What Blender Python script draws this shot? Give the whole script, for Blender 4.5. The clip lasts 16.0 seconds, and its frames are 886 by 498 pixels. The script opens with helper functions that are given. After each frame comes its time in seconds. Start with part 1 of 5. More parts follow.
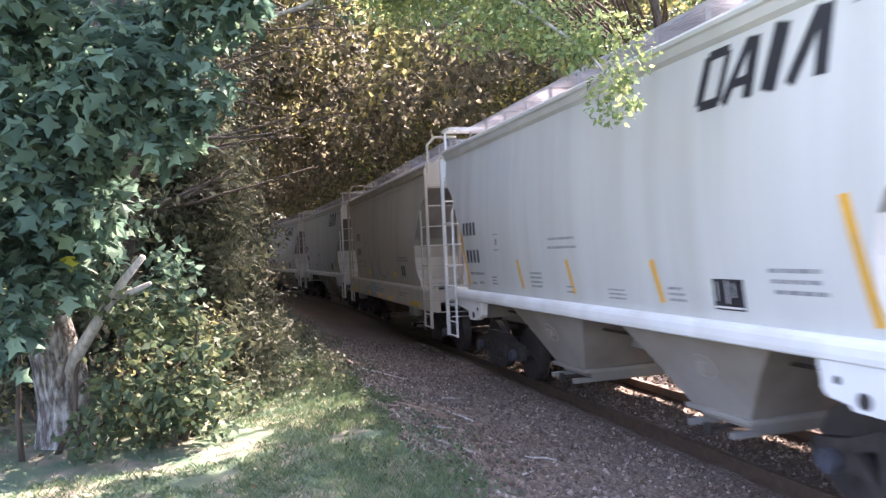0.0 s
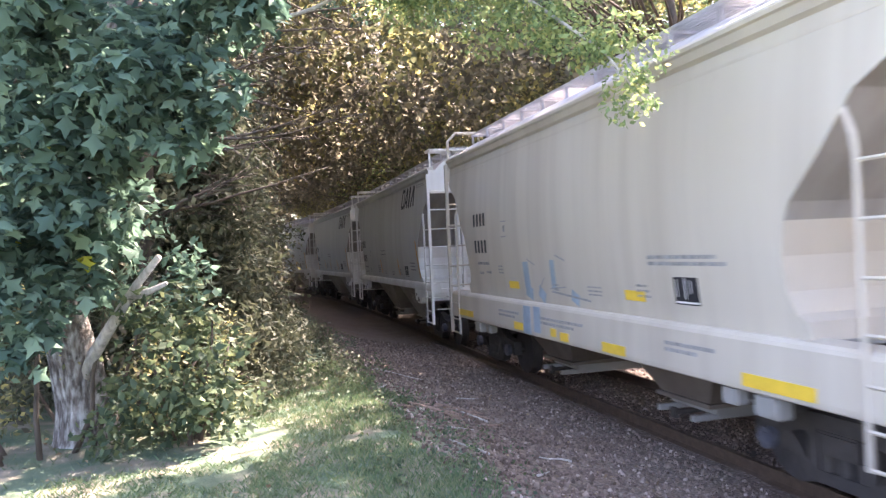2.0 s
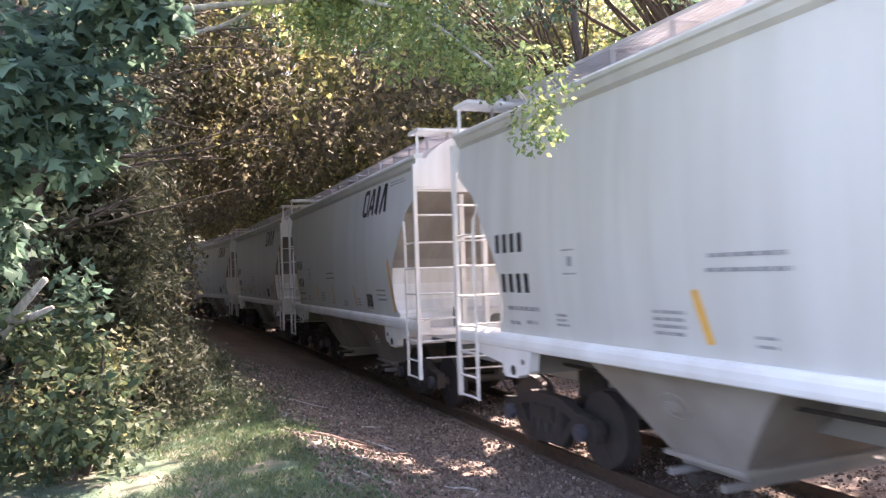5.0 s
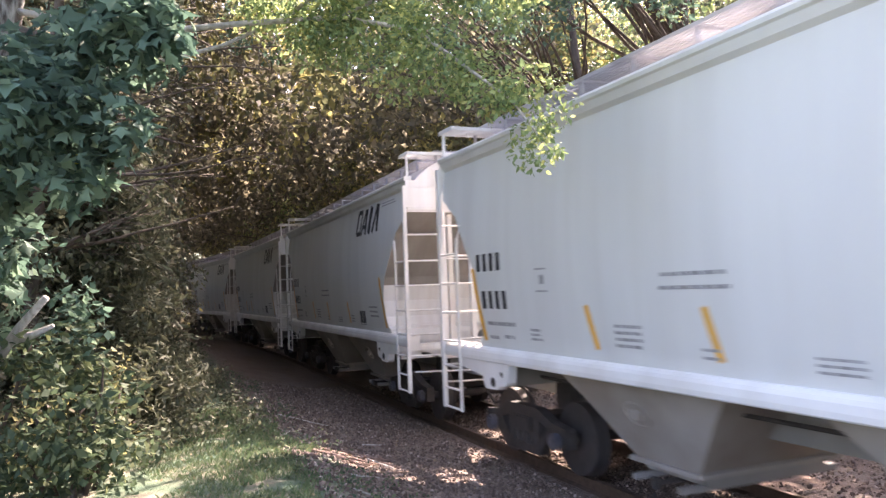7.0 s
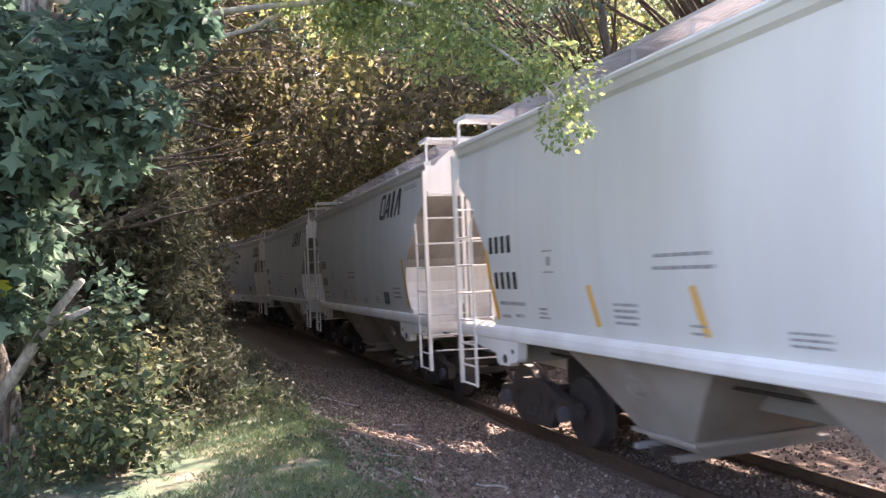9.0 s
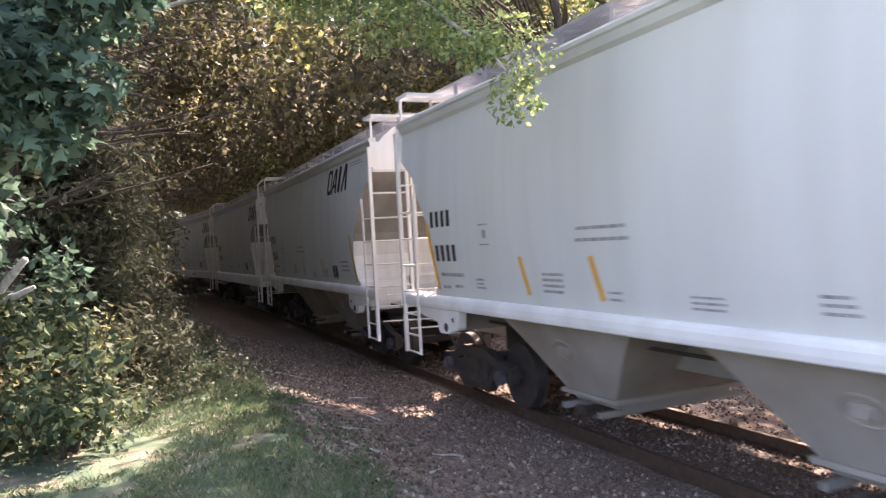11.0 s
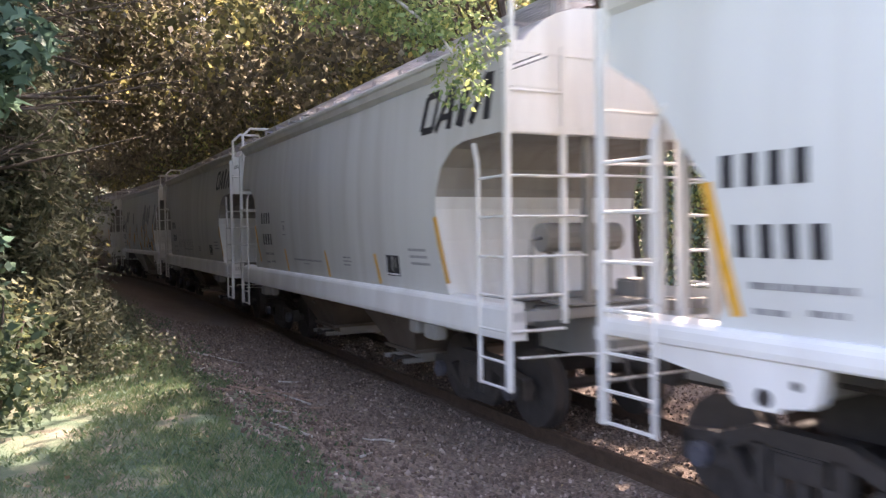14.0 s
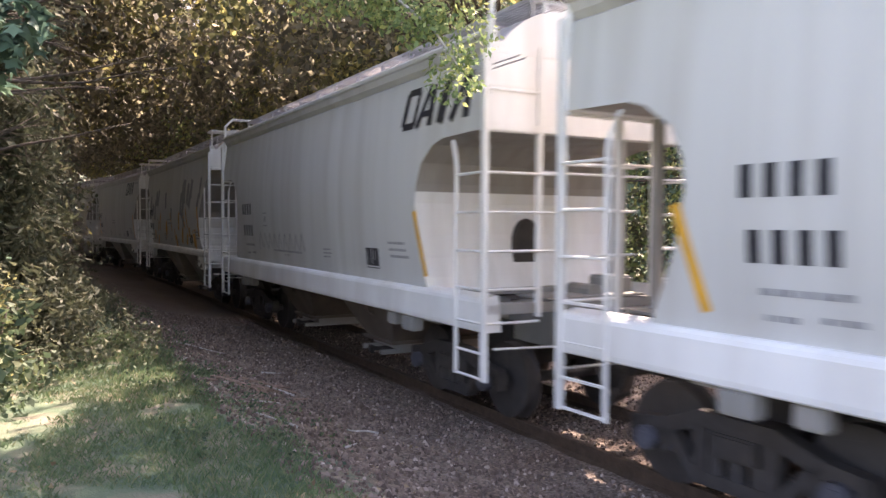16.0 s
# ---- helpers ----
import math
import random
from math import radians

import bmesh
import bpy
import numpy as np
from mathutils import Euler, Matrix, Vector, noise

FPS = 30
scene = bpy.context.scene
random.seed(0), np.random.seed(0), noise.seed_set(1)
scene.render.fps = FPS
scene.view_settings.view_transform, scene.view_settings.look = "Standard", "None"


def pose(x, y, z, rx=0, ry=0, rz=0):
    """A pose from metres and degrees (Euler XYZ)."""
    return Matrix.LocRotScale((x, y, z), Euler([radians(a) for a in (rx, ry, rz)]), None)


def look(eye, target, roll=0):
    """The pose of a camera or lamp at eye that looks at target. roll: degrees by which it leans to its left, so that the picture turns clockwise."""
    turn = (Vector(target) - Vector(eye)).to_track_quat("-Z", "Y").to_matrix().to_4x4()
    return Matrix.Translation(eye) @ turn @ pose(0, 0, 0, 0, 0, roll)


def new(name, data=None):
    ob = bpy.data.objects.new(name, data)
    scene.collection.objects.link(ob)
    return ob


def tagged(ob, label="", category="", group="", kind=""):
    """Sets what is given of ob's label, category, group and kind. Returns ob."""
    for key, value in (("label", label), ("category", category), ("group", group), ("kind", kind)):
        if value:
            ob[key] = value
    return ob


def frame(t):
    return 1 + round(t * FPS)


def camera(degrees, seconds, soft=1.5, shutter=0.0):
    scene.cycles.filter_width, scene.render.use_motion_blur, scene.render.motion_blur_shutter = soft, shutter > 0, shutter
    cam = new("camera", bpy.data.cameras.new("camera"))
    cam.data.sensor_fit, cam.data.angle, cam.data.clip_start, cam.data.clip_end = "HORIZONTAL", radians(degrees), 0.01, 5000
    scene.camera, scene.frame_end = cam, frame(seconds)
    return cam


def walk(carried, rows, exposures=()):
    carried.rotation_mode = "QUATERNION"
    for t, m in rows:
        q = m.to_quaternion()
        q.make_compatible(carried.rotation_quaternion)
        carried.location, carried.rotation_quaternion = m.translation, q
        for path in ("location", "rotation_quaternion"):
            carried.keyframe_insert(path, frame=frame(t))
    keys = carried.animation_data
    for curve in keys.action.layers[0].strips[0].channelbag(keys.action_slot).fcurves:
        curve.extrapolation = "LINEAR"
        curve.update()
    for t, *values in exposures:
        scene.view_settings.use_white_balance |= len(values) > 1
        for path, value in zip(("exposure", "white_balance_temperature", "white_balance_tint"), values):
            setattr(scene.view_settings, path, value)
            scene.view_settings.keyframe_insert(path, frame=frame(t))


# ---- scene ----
FOV = 60.65
cam = camera(FOV, 16.0, soft=1.3, shutter=0.45)
PATH = [
    (0.0, -0.035, -0.065, 2.392, 89.98, 2.70, -18.10),
    (0.5, -0.034, -0.066, 2.389, 89.41, 2.13, -18.04),
    (1.0, -0.042, -0.056, 2.392, 90.57, 0.74, -17.58),
    (1.5, -0.041, -0.076, 2.396, 90.37, 1.44, -16.26),
    (2.0, -0.034, -0.052, 2.386, 90.09, 2.71, -17.03),
    (2.5, -0.038, -0.042, 2.376, 89.36, 3.08, -18.17),
    (3.0, -0.043, -0.023, 2.383, 90.41, 2.43, -19.66),
    (3.5, -0.029, -0.034, 2.392, 91.54, 2.77, -21.72),
    (4.0, -0.017, -0.005, 2.393, 91.54, 2.21, -22.86),
    (6.5, 0.008, 0.003, 2.393, 92.34, 2.43, -24.64),
    (7.0, -0.007, -0.013, 2.403, 92.98, 2.08, -23.87),
    (7.5, -0.004, 0.005, 2.407, 93.36, 2.18, -23.84),
    (8.0, 0.016, 0.002, 2.398, 93.10, 2.53, -24.32),
    (8.5, 0.006, 0.001, 2.398, 92.33, 2.56, -23.33),
    (9.0, 0.001, -0.009, 2.397, 91.67, 2.45, -21.65),
    (11.5, -0.005, -0.034, 2.402, 89.43, 2.40, -26.42),
    (12.0, 0.000, -0.002, 2.378, 90.23, 1.11, -27.40),
    (12.5, 0.005, 0.103, 2.336, 88.62, 1.62, -28.43),
    (13.0, 0.038, 0.099, 2.324, 89.19, 0.47, -28.62),
    (13.5, -0.008, 0.069, 2.356, 88.04, 0.35, -30.17),
    (14.0, -0.030, 0.027, 2.341, 88.54, 0.86, -30.08),
    (14.5, -0.028, 0.057, 2.313, 89.64, 0.56, -30.52),
    (15.0, -0.058, 0.043, 2.318, 89.25, 0.63, -31.12),
    (15.5, -0.096, 0.043, 2.327, 89.03, 0.60, -31.81),
    (16.0, -0.123, 0.019, 2.328, 88.17, -0.30, -31.54),
]
EXPOSURES = [(0.0, 3.30, 7040, 30), (1.5, 3.35, 7040, 30), (2.0, 3.55, 7090, 30), (3.0, 3.52, 7140, 32), (3.5, 3.30, 7140, 32), (4.5, 2.97, 7140, 31), (6.5, 2.97, 7390, 31), (7.5, 2.77, 7340, 31), (9.0, 2.77, 7340, 31), (11.5, 2.77, 7510, 30), (13.5, 2.68, 7510, 30), (15.0, 2.80, 7660, 30), (16.0, 2.70, 7710, 30)]
walk(cam, [(t, pose(*p)) for t, *p in PATH], EXPOSURES)

# ---- light: sun over the far side of the train, open sky ----
SUN_DIR = Vector((0.83, 0.56, 1.07)).normalized()
world = bpy.data.worlds.new("world")
scene.world = world
world.use_nodes = True
wn = world.node_tree.nodes
sky = wn.new("ShaderNodeTexSky")
sky.sky_type = 'NISHITA'
sky.sun_disc = False
sky.sun_elevation = math.asin(SUN_DIR.z)
sky.sun_rotation = math.atan2(SUN_DIR.x, SUN_DIR.y)
sky.air_density, sky.dust_density, sky.ozone_density = 1.0, 2.0, 1.0
bg = wn["Background"]
bg.inputs["Strength"].default_value = 0.15
world.node_tree.links.new(sky.outputs[0], bg.inputs[0])
sun_data = bpy.data.lights.new("sun", 'SUN')
sun_data.energy, sun_data.angle, sun_data.color = 4.5, radians(0.5), (1.0, 0.94, 0.84)
sun = new("sun", sun_data)
sun.matrix_world = look((20, 25, 30), Vector((20, 25, 30)) - SUN_DIR)

# ---- track line and train timing ----
TRACK_X, CURVE0, CURVE1 = 6.044, -0.00508, 0.000273


def heading(s):
    g = min(max(s, -25.0), 75.0)
    th = CURVE0 * g + (CURVE1 * g * g / 2 if g > 0 else 0)
    if s > 75.0:
        th += (CURVE0 + CURVE1 * 75.0) * (s - 75.0)
    return th


STEP = 0.25
LINE = {0: (TRACK_X, 0.0)}
for sgn in (1, -1):
    lx, ly = TRACK_X, 0.0
    for i in range(1, 1000):
        th = heading((i - 0.5) * STEP * sgn)
        lx -= math.sin(th) * STEP * sgn
        ly += math.cos(th) * STEP * sgn
        LINE[i * sgn] = (lx, ly)


def on_track(s):
    i = math.floor(s / STEP)
    f = s / STEP - i
    a, b = LINE[i], LINE[i + 1]
    return Vector((a[0] + (b[0] - a[0]) * f, a[1] + (b[1] - a[1]) * f, 0))


def side_of(s, lat, z=0.0):
    """The place beside the track: lat metres to the west of its centre line."""
    th = heading(s)
    return on_track(s) + Vector((-math.cos(th) * lat, -math.sin(th) * lat, z))


PACE = 6.603
SLIP = [(-1, -1.3), (0.0, -0.84), (0.5, -0.61), (1.0, -0.38), (1.5, -0.2), (2.0, -0.05), (2.5, 0.08), (3.0, 0.21), (3.5, 0.28),
        (4.0, 0.3), (6.5, 0.3), (9.0, 0.29), (11.5, 0.28), (12.0, 0.22), (12.5, 0.05), (13.0, 0.02), (13.5, -0.02), (14.0, -0.10),
        (14.5, -0.06), (16.0, -0.04), (17, -0.04)]


def rolled(t):
    """How far the train has come at t seconds."""
    for (t0, a), (t1, b) in zip(SLIP, SLIP[1:]):
        if t0 <= t <= t1:
            return PACE * t - (a + (b - a) * (t - t0) / (t1 - t0))
    return PACE * t


# ---- materials ----
def material(name, base, rough=0.6, metal=0.0, spread=0.15, scale=6.0, grime=None, grime_amount=0.0, stretch=(1, 1, 1), bump=0.0,
             bump_scale=80.0, by_piece=0.0, grime_scale=1.5):
    m = bpy.data.materials.new(name)
    m.use_nodes = True
    n, l = m.node_tree.nodes, m.node_tree.links
    p = n["Principled BSDF"]
    p.inputs["Roughness"].default_value, p.inputs["Metallic"].default_value = rough, metal
    tc = n.new("ShaderNodeTexCoord")
    mp = n.new("ShaderNodeMapping")
    mp.inputs["Scale"].default_value = stretch
    l.new(tc.outputs["Object"], mp.inputs[0])
    nz = n.new("ShaderNodeTexNoise")
    nz.inputs["Scale"].default_value, nz.inputs["Detail"].default_value = scale, 6
    l.new(mp.outputs[0], nz.inputs["Vector"])
    ramp = n.new("ShaderNodeMapRange")
    ramp.inputs[1].default_value, ramp.inputs[2].default_value = 0.3, 0.7
    ramp.inputs[3].default_value, ramp.inputs[4].default_value = 1 - spread, 1 + spread
    l.new(nz.outputs[0], ramp.inputs[0])
    mul = n.new("ShaderNodeVectorMath")
    mul.operation = 'SCALE'
    mul.inputs[0].default_value = base
    l.new(ramp.outputs[0], mul.inputs["Scale"])
    out = mul.outputs[0]
    if by_piece:
        info = n.new("ShaderNodeObjectInfo")
        r2 = n.new("ShaderNodeMapRange")
        r2.inputs[3].default_value, r2.inputs[4].default_value = 1 - by_piece, 1 + by_piece
        l.new(info.outputs["Random"], r2.inputs[0])
        m2 = n.new("ShaderNodeVectorMath")
        m2.operation = 'SCALE'
        l.new(out, m2.inputs[0])
        l.new(r2.outputs[0], m2.inputs["Scale"])
        out = m2.outputs[0]
    if grime:
        n2 = n.new("ShaderNodeTexNoise")
        n2.inputs["Scale"].default_value, n2.inputs["Detail"].default_value = grime_scale, 8
        mp2 = n.new("ShaderNodeMapping")
        mp2.inputs["Scale"].default_value = stretch
        mp2.inputs["Location"].default_value = (3.1, 7.7, 1.3)
        l.new(tc.outputs["Object"], mp2.inputs[0])
        l.new(mp2.outputs[0], n2.inputs["Vector"])
        r3 = n.new("ShaderNodeMapRange")
        r3.inputs[1].default_value, r3.inputs[2].default_value = 0.42, 0.72
        r3.inputs[4].default_value = grime_amount
        l.new(n2.outputs[0], r3.inputs[0])
        mix = n.new("ShaderNodeMix")
        mix.data_type = 'RGBA'
        mix.inputs["B"].default_value = (*grime, 1)
        l.new(r3.outputs[0], mix.inputs["Factor"])
        l.new(out, mix.inputs["A"])
        out = mix.outputs["Result"]
    l.new(out, p.inputs["Base Color"])
    if bump:
        n3 = n.new("ShaderNodeTexNoise")
        n3.inputs["Scale"].default_value, n3.inputs["Detail"].default_value = bump_scale, 5
        l.new(tc.outputs["Object"], n3.inputs["Vector"])
        b = n.new("ShaderNodeBump")
        b.inputs["Strength"].default_value, b.inputs["Distance"].default_value = bump, 0.02
        l.new(n3.outputs[0], b.inputs["Height"])
        l.new(b.outputs[0], p.inputs["Normal"])
    return m


def leaf_material(name, c0, c1, c2, glow=0.35):
    """Leaves: each takes its own tint between three colours; light shines through."""
    m = bpy.data.materials.new(name)
    m.use_nodes = True
    n, l = m.node_tree.nodes, m.node_tree.links
    p = n["Principled BSDF"]
    p.inputs["Roughness"].default_value = 0.65
    p.inputs["Specular IOR Level"].default_value = 0.25
    geo = n.new("ShaderNodeNewGeometry")
    ramp = n.new("ShaderNodeValToRGB")
    e = ramp.color_ramp.elements
    e[0].color, e[1].color = (*c0, 1), (*c2, 1)
    mid = e.new(0.55)
    mid.color = (*c1, 1)
    l.new(geo.outputs["Random Per Island"], ramp.inputs[0])
    l.new(ramp.outputs[0], p.inputs["Base Color"])
    tr = n.new("ShaderNodeBsdfTranslucent")
    l.new(ramp.outputs[0], tr.inputs["Color"])
    mx = n.new("ShaderNodeMixShader")
    mx.inputs[0].default_value = glow
    l.new(p.outputs[0], mx.inputs[1])
    l.new(tr.outputs[0], mx.inputs[2])
    l.new(mx.outputs[0], n["Material Output"].inputs[0])
    return m


RUST = (0.11, 0.06, 0.035)
DUST = (0.30, 0.25, 0.20)
M_grey = material("car_paint_grey", (0.57, 0.57, 0.55), 0.42, spread=0.05, scale=1.2, grime=(0.33, 0.30, 0.25), grime_amount=0.26, stretch=(1.7, 1, 0.12))
M_dull = material("car_paint_dull_grey", (0.55, 0.55, 0.535), 0.45, spread=0.06, scale=1.1, grime=(0.28, 0.25, 0.21), grime_amount=0.3, stretch=(1.6, 1, 0.12))
M_pale = material("car_paint_pale", (0.62, 0.635, 0.625), 0.42, spread=0.04, scale=1.2, grime=(0.40, 0.38, 0.34), grime_amount=0.2, stretch=(1.5, 1, 0.12))
M_tan = material("car_paint_tan", (0.51, 0.46, 0.39), 0.5, spread=0.06, scale=0.8, grime=(0.31, 0.26, 0.205), grime_amount=0.35, stretch=(1.6, 1, 0.10))
M_white = material("white_paint", (0.76, 0.76, 0.75), 0.45, spread=0.05, scale=3, grime=(0.45, 0.40, 0.35), grime_amount=0.4, stretch=(1, 2, 0.3))
M_slope = material("grey_slope_paint", (0.31, 0.29, 0.27), 0.7, spread=0.12, scale=2, grime=(0.22, 0.18, 0.15), grime_amount=0.5, stretch=(1, 2, 0.4))
M_under = material("underframe_paint", (0.26, 0.255, 0.245), 0.6, spread=0.15, scale=2, grime=DUST, grime_amount=0.5)
M_bay = material("dusty_hopper_paint", (0.36, 0.335, 0.305), 0.65, spread=0.1, scale=1.5, grime=(0.24, 0.18, 0.13), grime_amount=0.55, grime_scale=1.2)
M_dark_bay = material("dark_brown_hopper_paint", (0.15, 0.12, 0.10), 0.75, spread=0.2, scale=2, grime=(0.09, 0.065, 0.05), grime_amount=0.6)
M_cap = material("bearing_cap_steel", (0.10, 0.105, 0.13), 0.45, 0.3, spread=0.2, scale=12, grime=(0.05, 0.045, 0.045), grime_amount=0.5)
M_roof = material("weathered_roof", (0.42, 0.41, 0.44), 0.6, spread=0.2, scale=3, grime=(0.2, 0.19, 0.18), grime_amount=0.6)
M_grate = material("galvanised_grating", (0.50, 0.50, 0.53), 0.5, 0.2, spread=0.15, scale=4, grime=(0.3, 0.28, 0.27), grime_amount=0.5)
M_iron = material("dirty_truck_iron", (0.038, 0.033, 0.031), 0.75, spread=0.3, scale=8, grime=(0.065, 0.05, 0.04), grime_amount=0.5, bump=0.3)
M_steel = material("worn_wheel_steel", (0.07, 0.062, 0.06), 0.6, 0.3, spread=0.2, scale=6, grime=(0.045, 0.036, 0.03), grime_amount=0.6)
M_black = material("black_lettering", (0.022, 0.022, 0.028), 0.55, spread=0.2, scale=5)
M_stencil = material("faded_stencil", (0.27, 0.27, 0.28), 0.6, spread=0.3, scale=12)
M_yellow = material("yellow_stripe_film", (0.76, 0.38, 0.035), 0.5, spread=0.1, scale=9, grime=(0.5, 0.3, 0.1), grime_amount=0.5)
M_lemon = material("yellow_reflector_film", (0.76, 0.50, 0.06), 0.4, spread=0.08, scale=9)
M_blue = material("pale_blue_spray", (0.27, 0.35, 0.43), 0.6, spread=0.2, scale=4)
M_orange = material("orange_spray", (0.62, 0.33, 0.06), 0.6, spread=0.3, scale=4)
M_rail = material("rusty_rail", (0.10, 0.065, 0.045), 0.6, 0.3, spread=0.25, scale=10, bump=0.2)
M_tie = material("weathered_tie", (0.13, 0.11, 0.095), 0.9, spread=0.35, scale=14, stretch=(0.3, 3, 3), bump=0.6, bump_scale=40, by_piece=0.35)
M_bark = material("maple_bark", (0.10, 0.085, 0.075), 0.95, spread=0.6, scale=26, stretch=(1, 1, 0.3), grime=(0.46, 0.46, 0.44), grime_amount=0.9, bump=1.0, bump_scale=30, grime_scale=20)
M_dark_bark = material("dark_bark", (0.075, 0.058, 0.045), 0.95, spread=0.4, scale=12, stretch=(1, 1, 0.25), bump=0.8, bump_scale=30)
M_snag = material("bleached_dead_wood", (0.42, 0.40, 0.37), 0.9, spread=0.35, scale=18, stretch=(1, 1, 0.3), bump=0.6)
M_stick = material("reddish_broken_wood", (0.27, 0.185, 0.145), 0.9, spread=0.35, scale=18, bump=0.6)

# ---- mesh helpers ----
def part(name, bm, mat, parent=None, label="", smooth=False):
    me = bpy.data.meshes.new(name)
    bm.normal_update()
    bm.to_mesh(me)
    bm.free()
    me.materials.append(mat)
    if smooth:
        me.polygons.foreach_set("use_smooth", [True] * len(me.polygons))
    ob = new(name, me)
    if parent is not None:
        ob.parent = parent
    if label:
        tagged(ob, label)
    return ob


def raw(name, verts, faces, mat, parent=None):
    me = bpy.data.meshes.new(name)
    me.from_pydata(verts, [], faces)
    me.materials.append(mat)
    ob = new(name, me)
    if parent is not None:
        ob.parent = parent
    return ob


def box(bm, x0, x1, y0, y1, z0, z1, bevel=0.0):
    v = [bm.verts.new((x, y, z)) for x in (x0, x1) for y in (y0, y1) for z in (z0, z1)]
    fs = [bm.faces.new([v[i] for i in q]) for q in ((0, 1, 3, 2), (4, 6, 7, 5), (0, 4, 5, 1), (2, 3, 7, 6), (0, 2, 6, 4), (1, 5, 7, 3))]
    if bevel:
        bmesh.ops.bevel(bm, geom=list({e for f in fs for e in f.edges}), offset=bevel, segments=2, affect='EDGES')
    return bm


def prism(bm, pts, axis_from, axis_to, axis='y'):
    """A flat outline (two coordinates a point) pulled along an axis."""
    def put(a, b, c):
        return {'y': (a, c, b), 'x': (c, a, b), 'z': (a, b, c)}[axis]
    lo = [bm.verts.new(put(a, b, axis_from)) for a, b in pts]
    hi = [bm.verts.new(put(a, b, axis_to)) for a, b in pts]
    bm.faces.new(lo)
    bm.faces.new(hi[::-1])
    for i in range(len(pts)):
        j = (i + 1) % len(pts)
        bm.faces.new((lo[i], hi[i], hi[j], lo[j]))
    bmesh.ops.recalc_face_normals(bm, faces=bm.faces[:])
    return bm


def tube(bm, pts, radius, sides=6, taper=None):
    """A round bar through the points."""
    pts = [Vector(p) for p in pts]
    rings = []
    for i, p in enumerate(pts):
        d = (pts[min(i + 1, len(pts) - 1)] - pts[max(i - 1, 0)]).normalized()
        a = d.orthogonal().normalized() if abs(d.z) > 0.9 else d.cross(Vector((0, 0, 1))).normalized()
        b = d.cross(a)
        r = radius if taper is None else radius + (taper - radius) * i / (len(pts) - 1)
        rings.append([bm.verts.new(p + (a * math.cos(k * 2 * math.pi / sides) + b * math.sin(k * 2 * math.pi / sides)) * r) for k in range(sides)])
    for q, w in zip(rings, rings[1:]):
        for k in range(sides):
            bm.faces.new((q[k], q[(k + 1) % sides], w[(k + 1) % sides], w[k]))
    bm.faces.new(rings[0][::-1])
    bm.faces.new(rings[-1])
    return bm


def disc(bm, x, z, y0, y1, radius, sides=24):
    lo = [bm.verts.new((x + radius * math.cos(2 * math.pi * k / sides), y0, z + radius * math.sin(2 * math.pi * k / sides))) for k in range(sides)]
    hi = [bm.verts.new((v.co.x, y1, v.co.z)) for v in lo]
    bm.faces.new(lo)
    bm.faces.new(hi[::-1])
    for k in range(sides):
        bm.faces.new((lo[k], hi[k], hi[(k + 1) % sides], lo[(k + 1) % sides]))
    bmesh.ops.recalc_face_normals(bm, faces=bm.faces[:])


def grid(bm, rows):
    vs = [[bm.verts.new(p) for p in r] for r in rows]
    for a, b in zip(vs, vs[1:]):
        for i in range(len(a) - 1):
            bm.faces.new((a[i], a[i + 1], b[i + 1], b[i]))
    return bm


# ---- covered hopper cars: local x runs forward, camera's side is -y, z from the rail head ----
EAVE, LOW = 4.2, 1.52
HALF = 6.05


def half_width(z):
    f = (z - LOW) / (EAVE - LOW)
    return 1.50 + 0.10 * math.sin(math.pi * min(max(f, 0), 1)) - 0.02 * f


EDGE_A = [(1.4, -1.2), (1.66, -1.25), (1.72, -1.36), (1.9, -1.45), (2.2, -1.47), (2.6, -1.37), (3.0, -0.98), (3.44, -0.62), (3.76, 0.0), (5, 0.0)]
EDGE_B = [(1.4, -1.4), (1.66, -1.52), (1.9, -1.6), (2.2, -1.65), (2.6, -1.67), (2.85, -1.62), (3.1, -1.5), (3.3, -1.22), (3.36, -0.97), (3.38, 0.0), (5, 0.0)]

TAIL_A = [(1.4, -1.16), (1.66, -1.16), (1.72, -1.24), (1.9, -1.33), (2.2, -1.30), (2.6, -1.17), (3.0, -0.86), (3.44, -0.53), (3.76, 0.0), (5, 0.0)]
TAIL_B = [(1.4, -1.02), (1.66, -1.08), (1.9, -1.2), (2.2, -1.33), (2.6, -1.42), (2.85, -1.40), (3.1, -1.28), (3.3, -1.0), (3.36, -0.8), (3.38, 0.0), (5, 0.0)]


def end_at(z, half, shape=EDGE_A):
    """Where the side sheet ends, from the sill up to the eave."""
    for (z0, a), (z1, b) in zip(shape, shape[1:]):
        if z0 <= z <= z1:
            return half + a + (b - a) * (z - z0) / (z1 - z0)
    return half


LEVELS_A = [1.5, 1.66, 1.72, 1.8, 1.9, 2.05, 2.2, 2.35, 2.5, 2.65, 2.8, 3.0, 3.22, 3.44, 3.6, 3.755, 3.765, 3.9, 4.05, 4.2]
LEVELS_B = [1.5, 1.66, 1.8, 1.9, 2.05, 2.2, 2.4, 2.6, 2.75, 2.85, 3.0, 3.1, 3.2, 3.3, 3.36, 3.375, 3.385, 3.5, 3.75, 4.0, 4.2]


def on_side(u, z, proud=0.004):
    return (u, -(half_width(z) + proud), z)


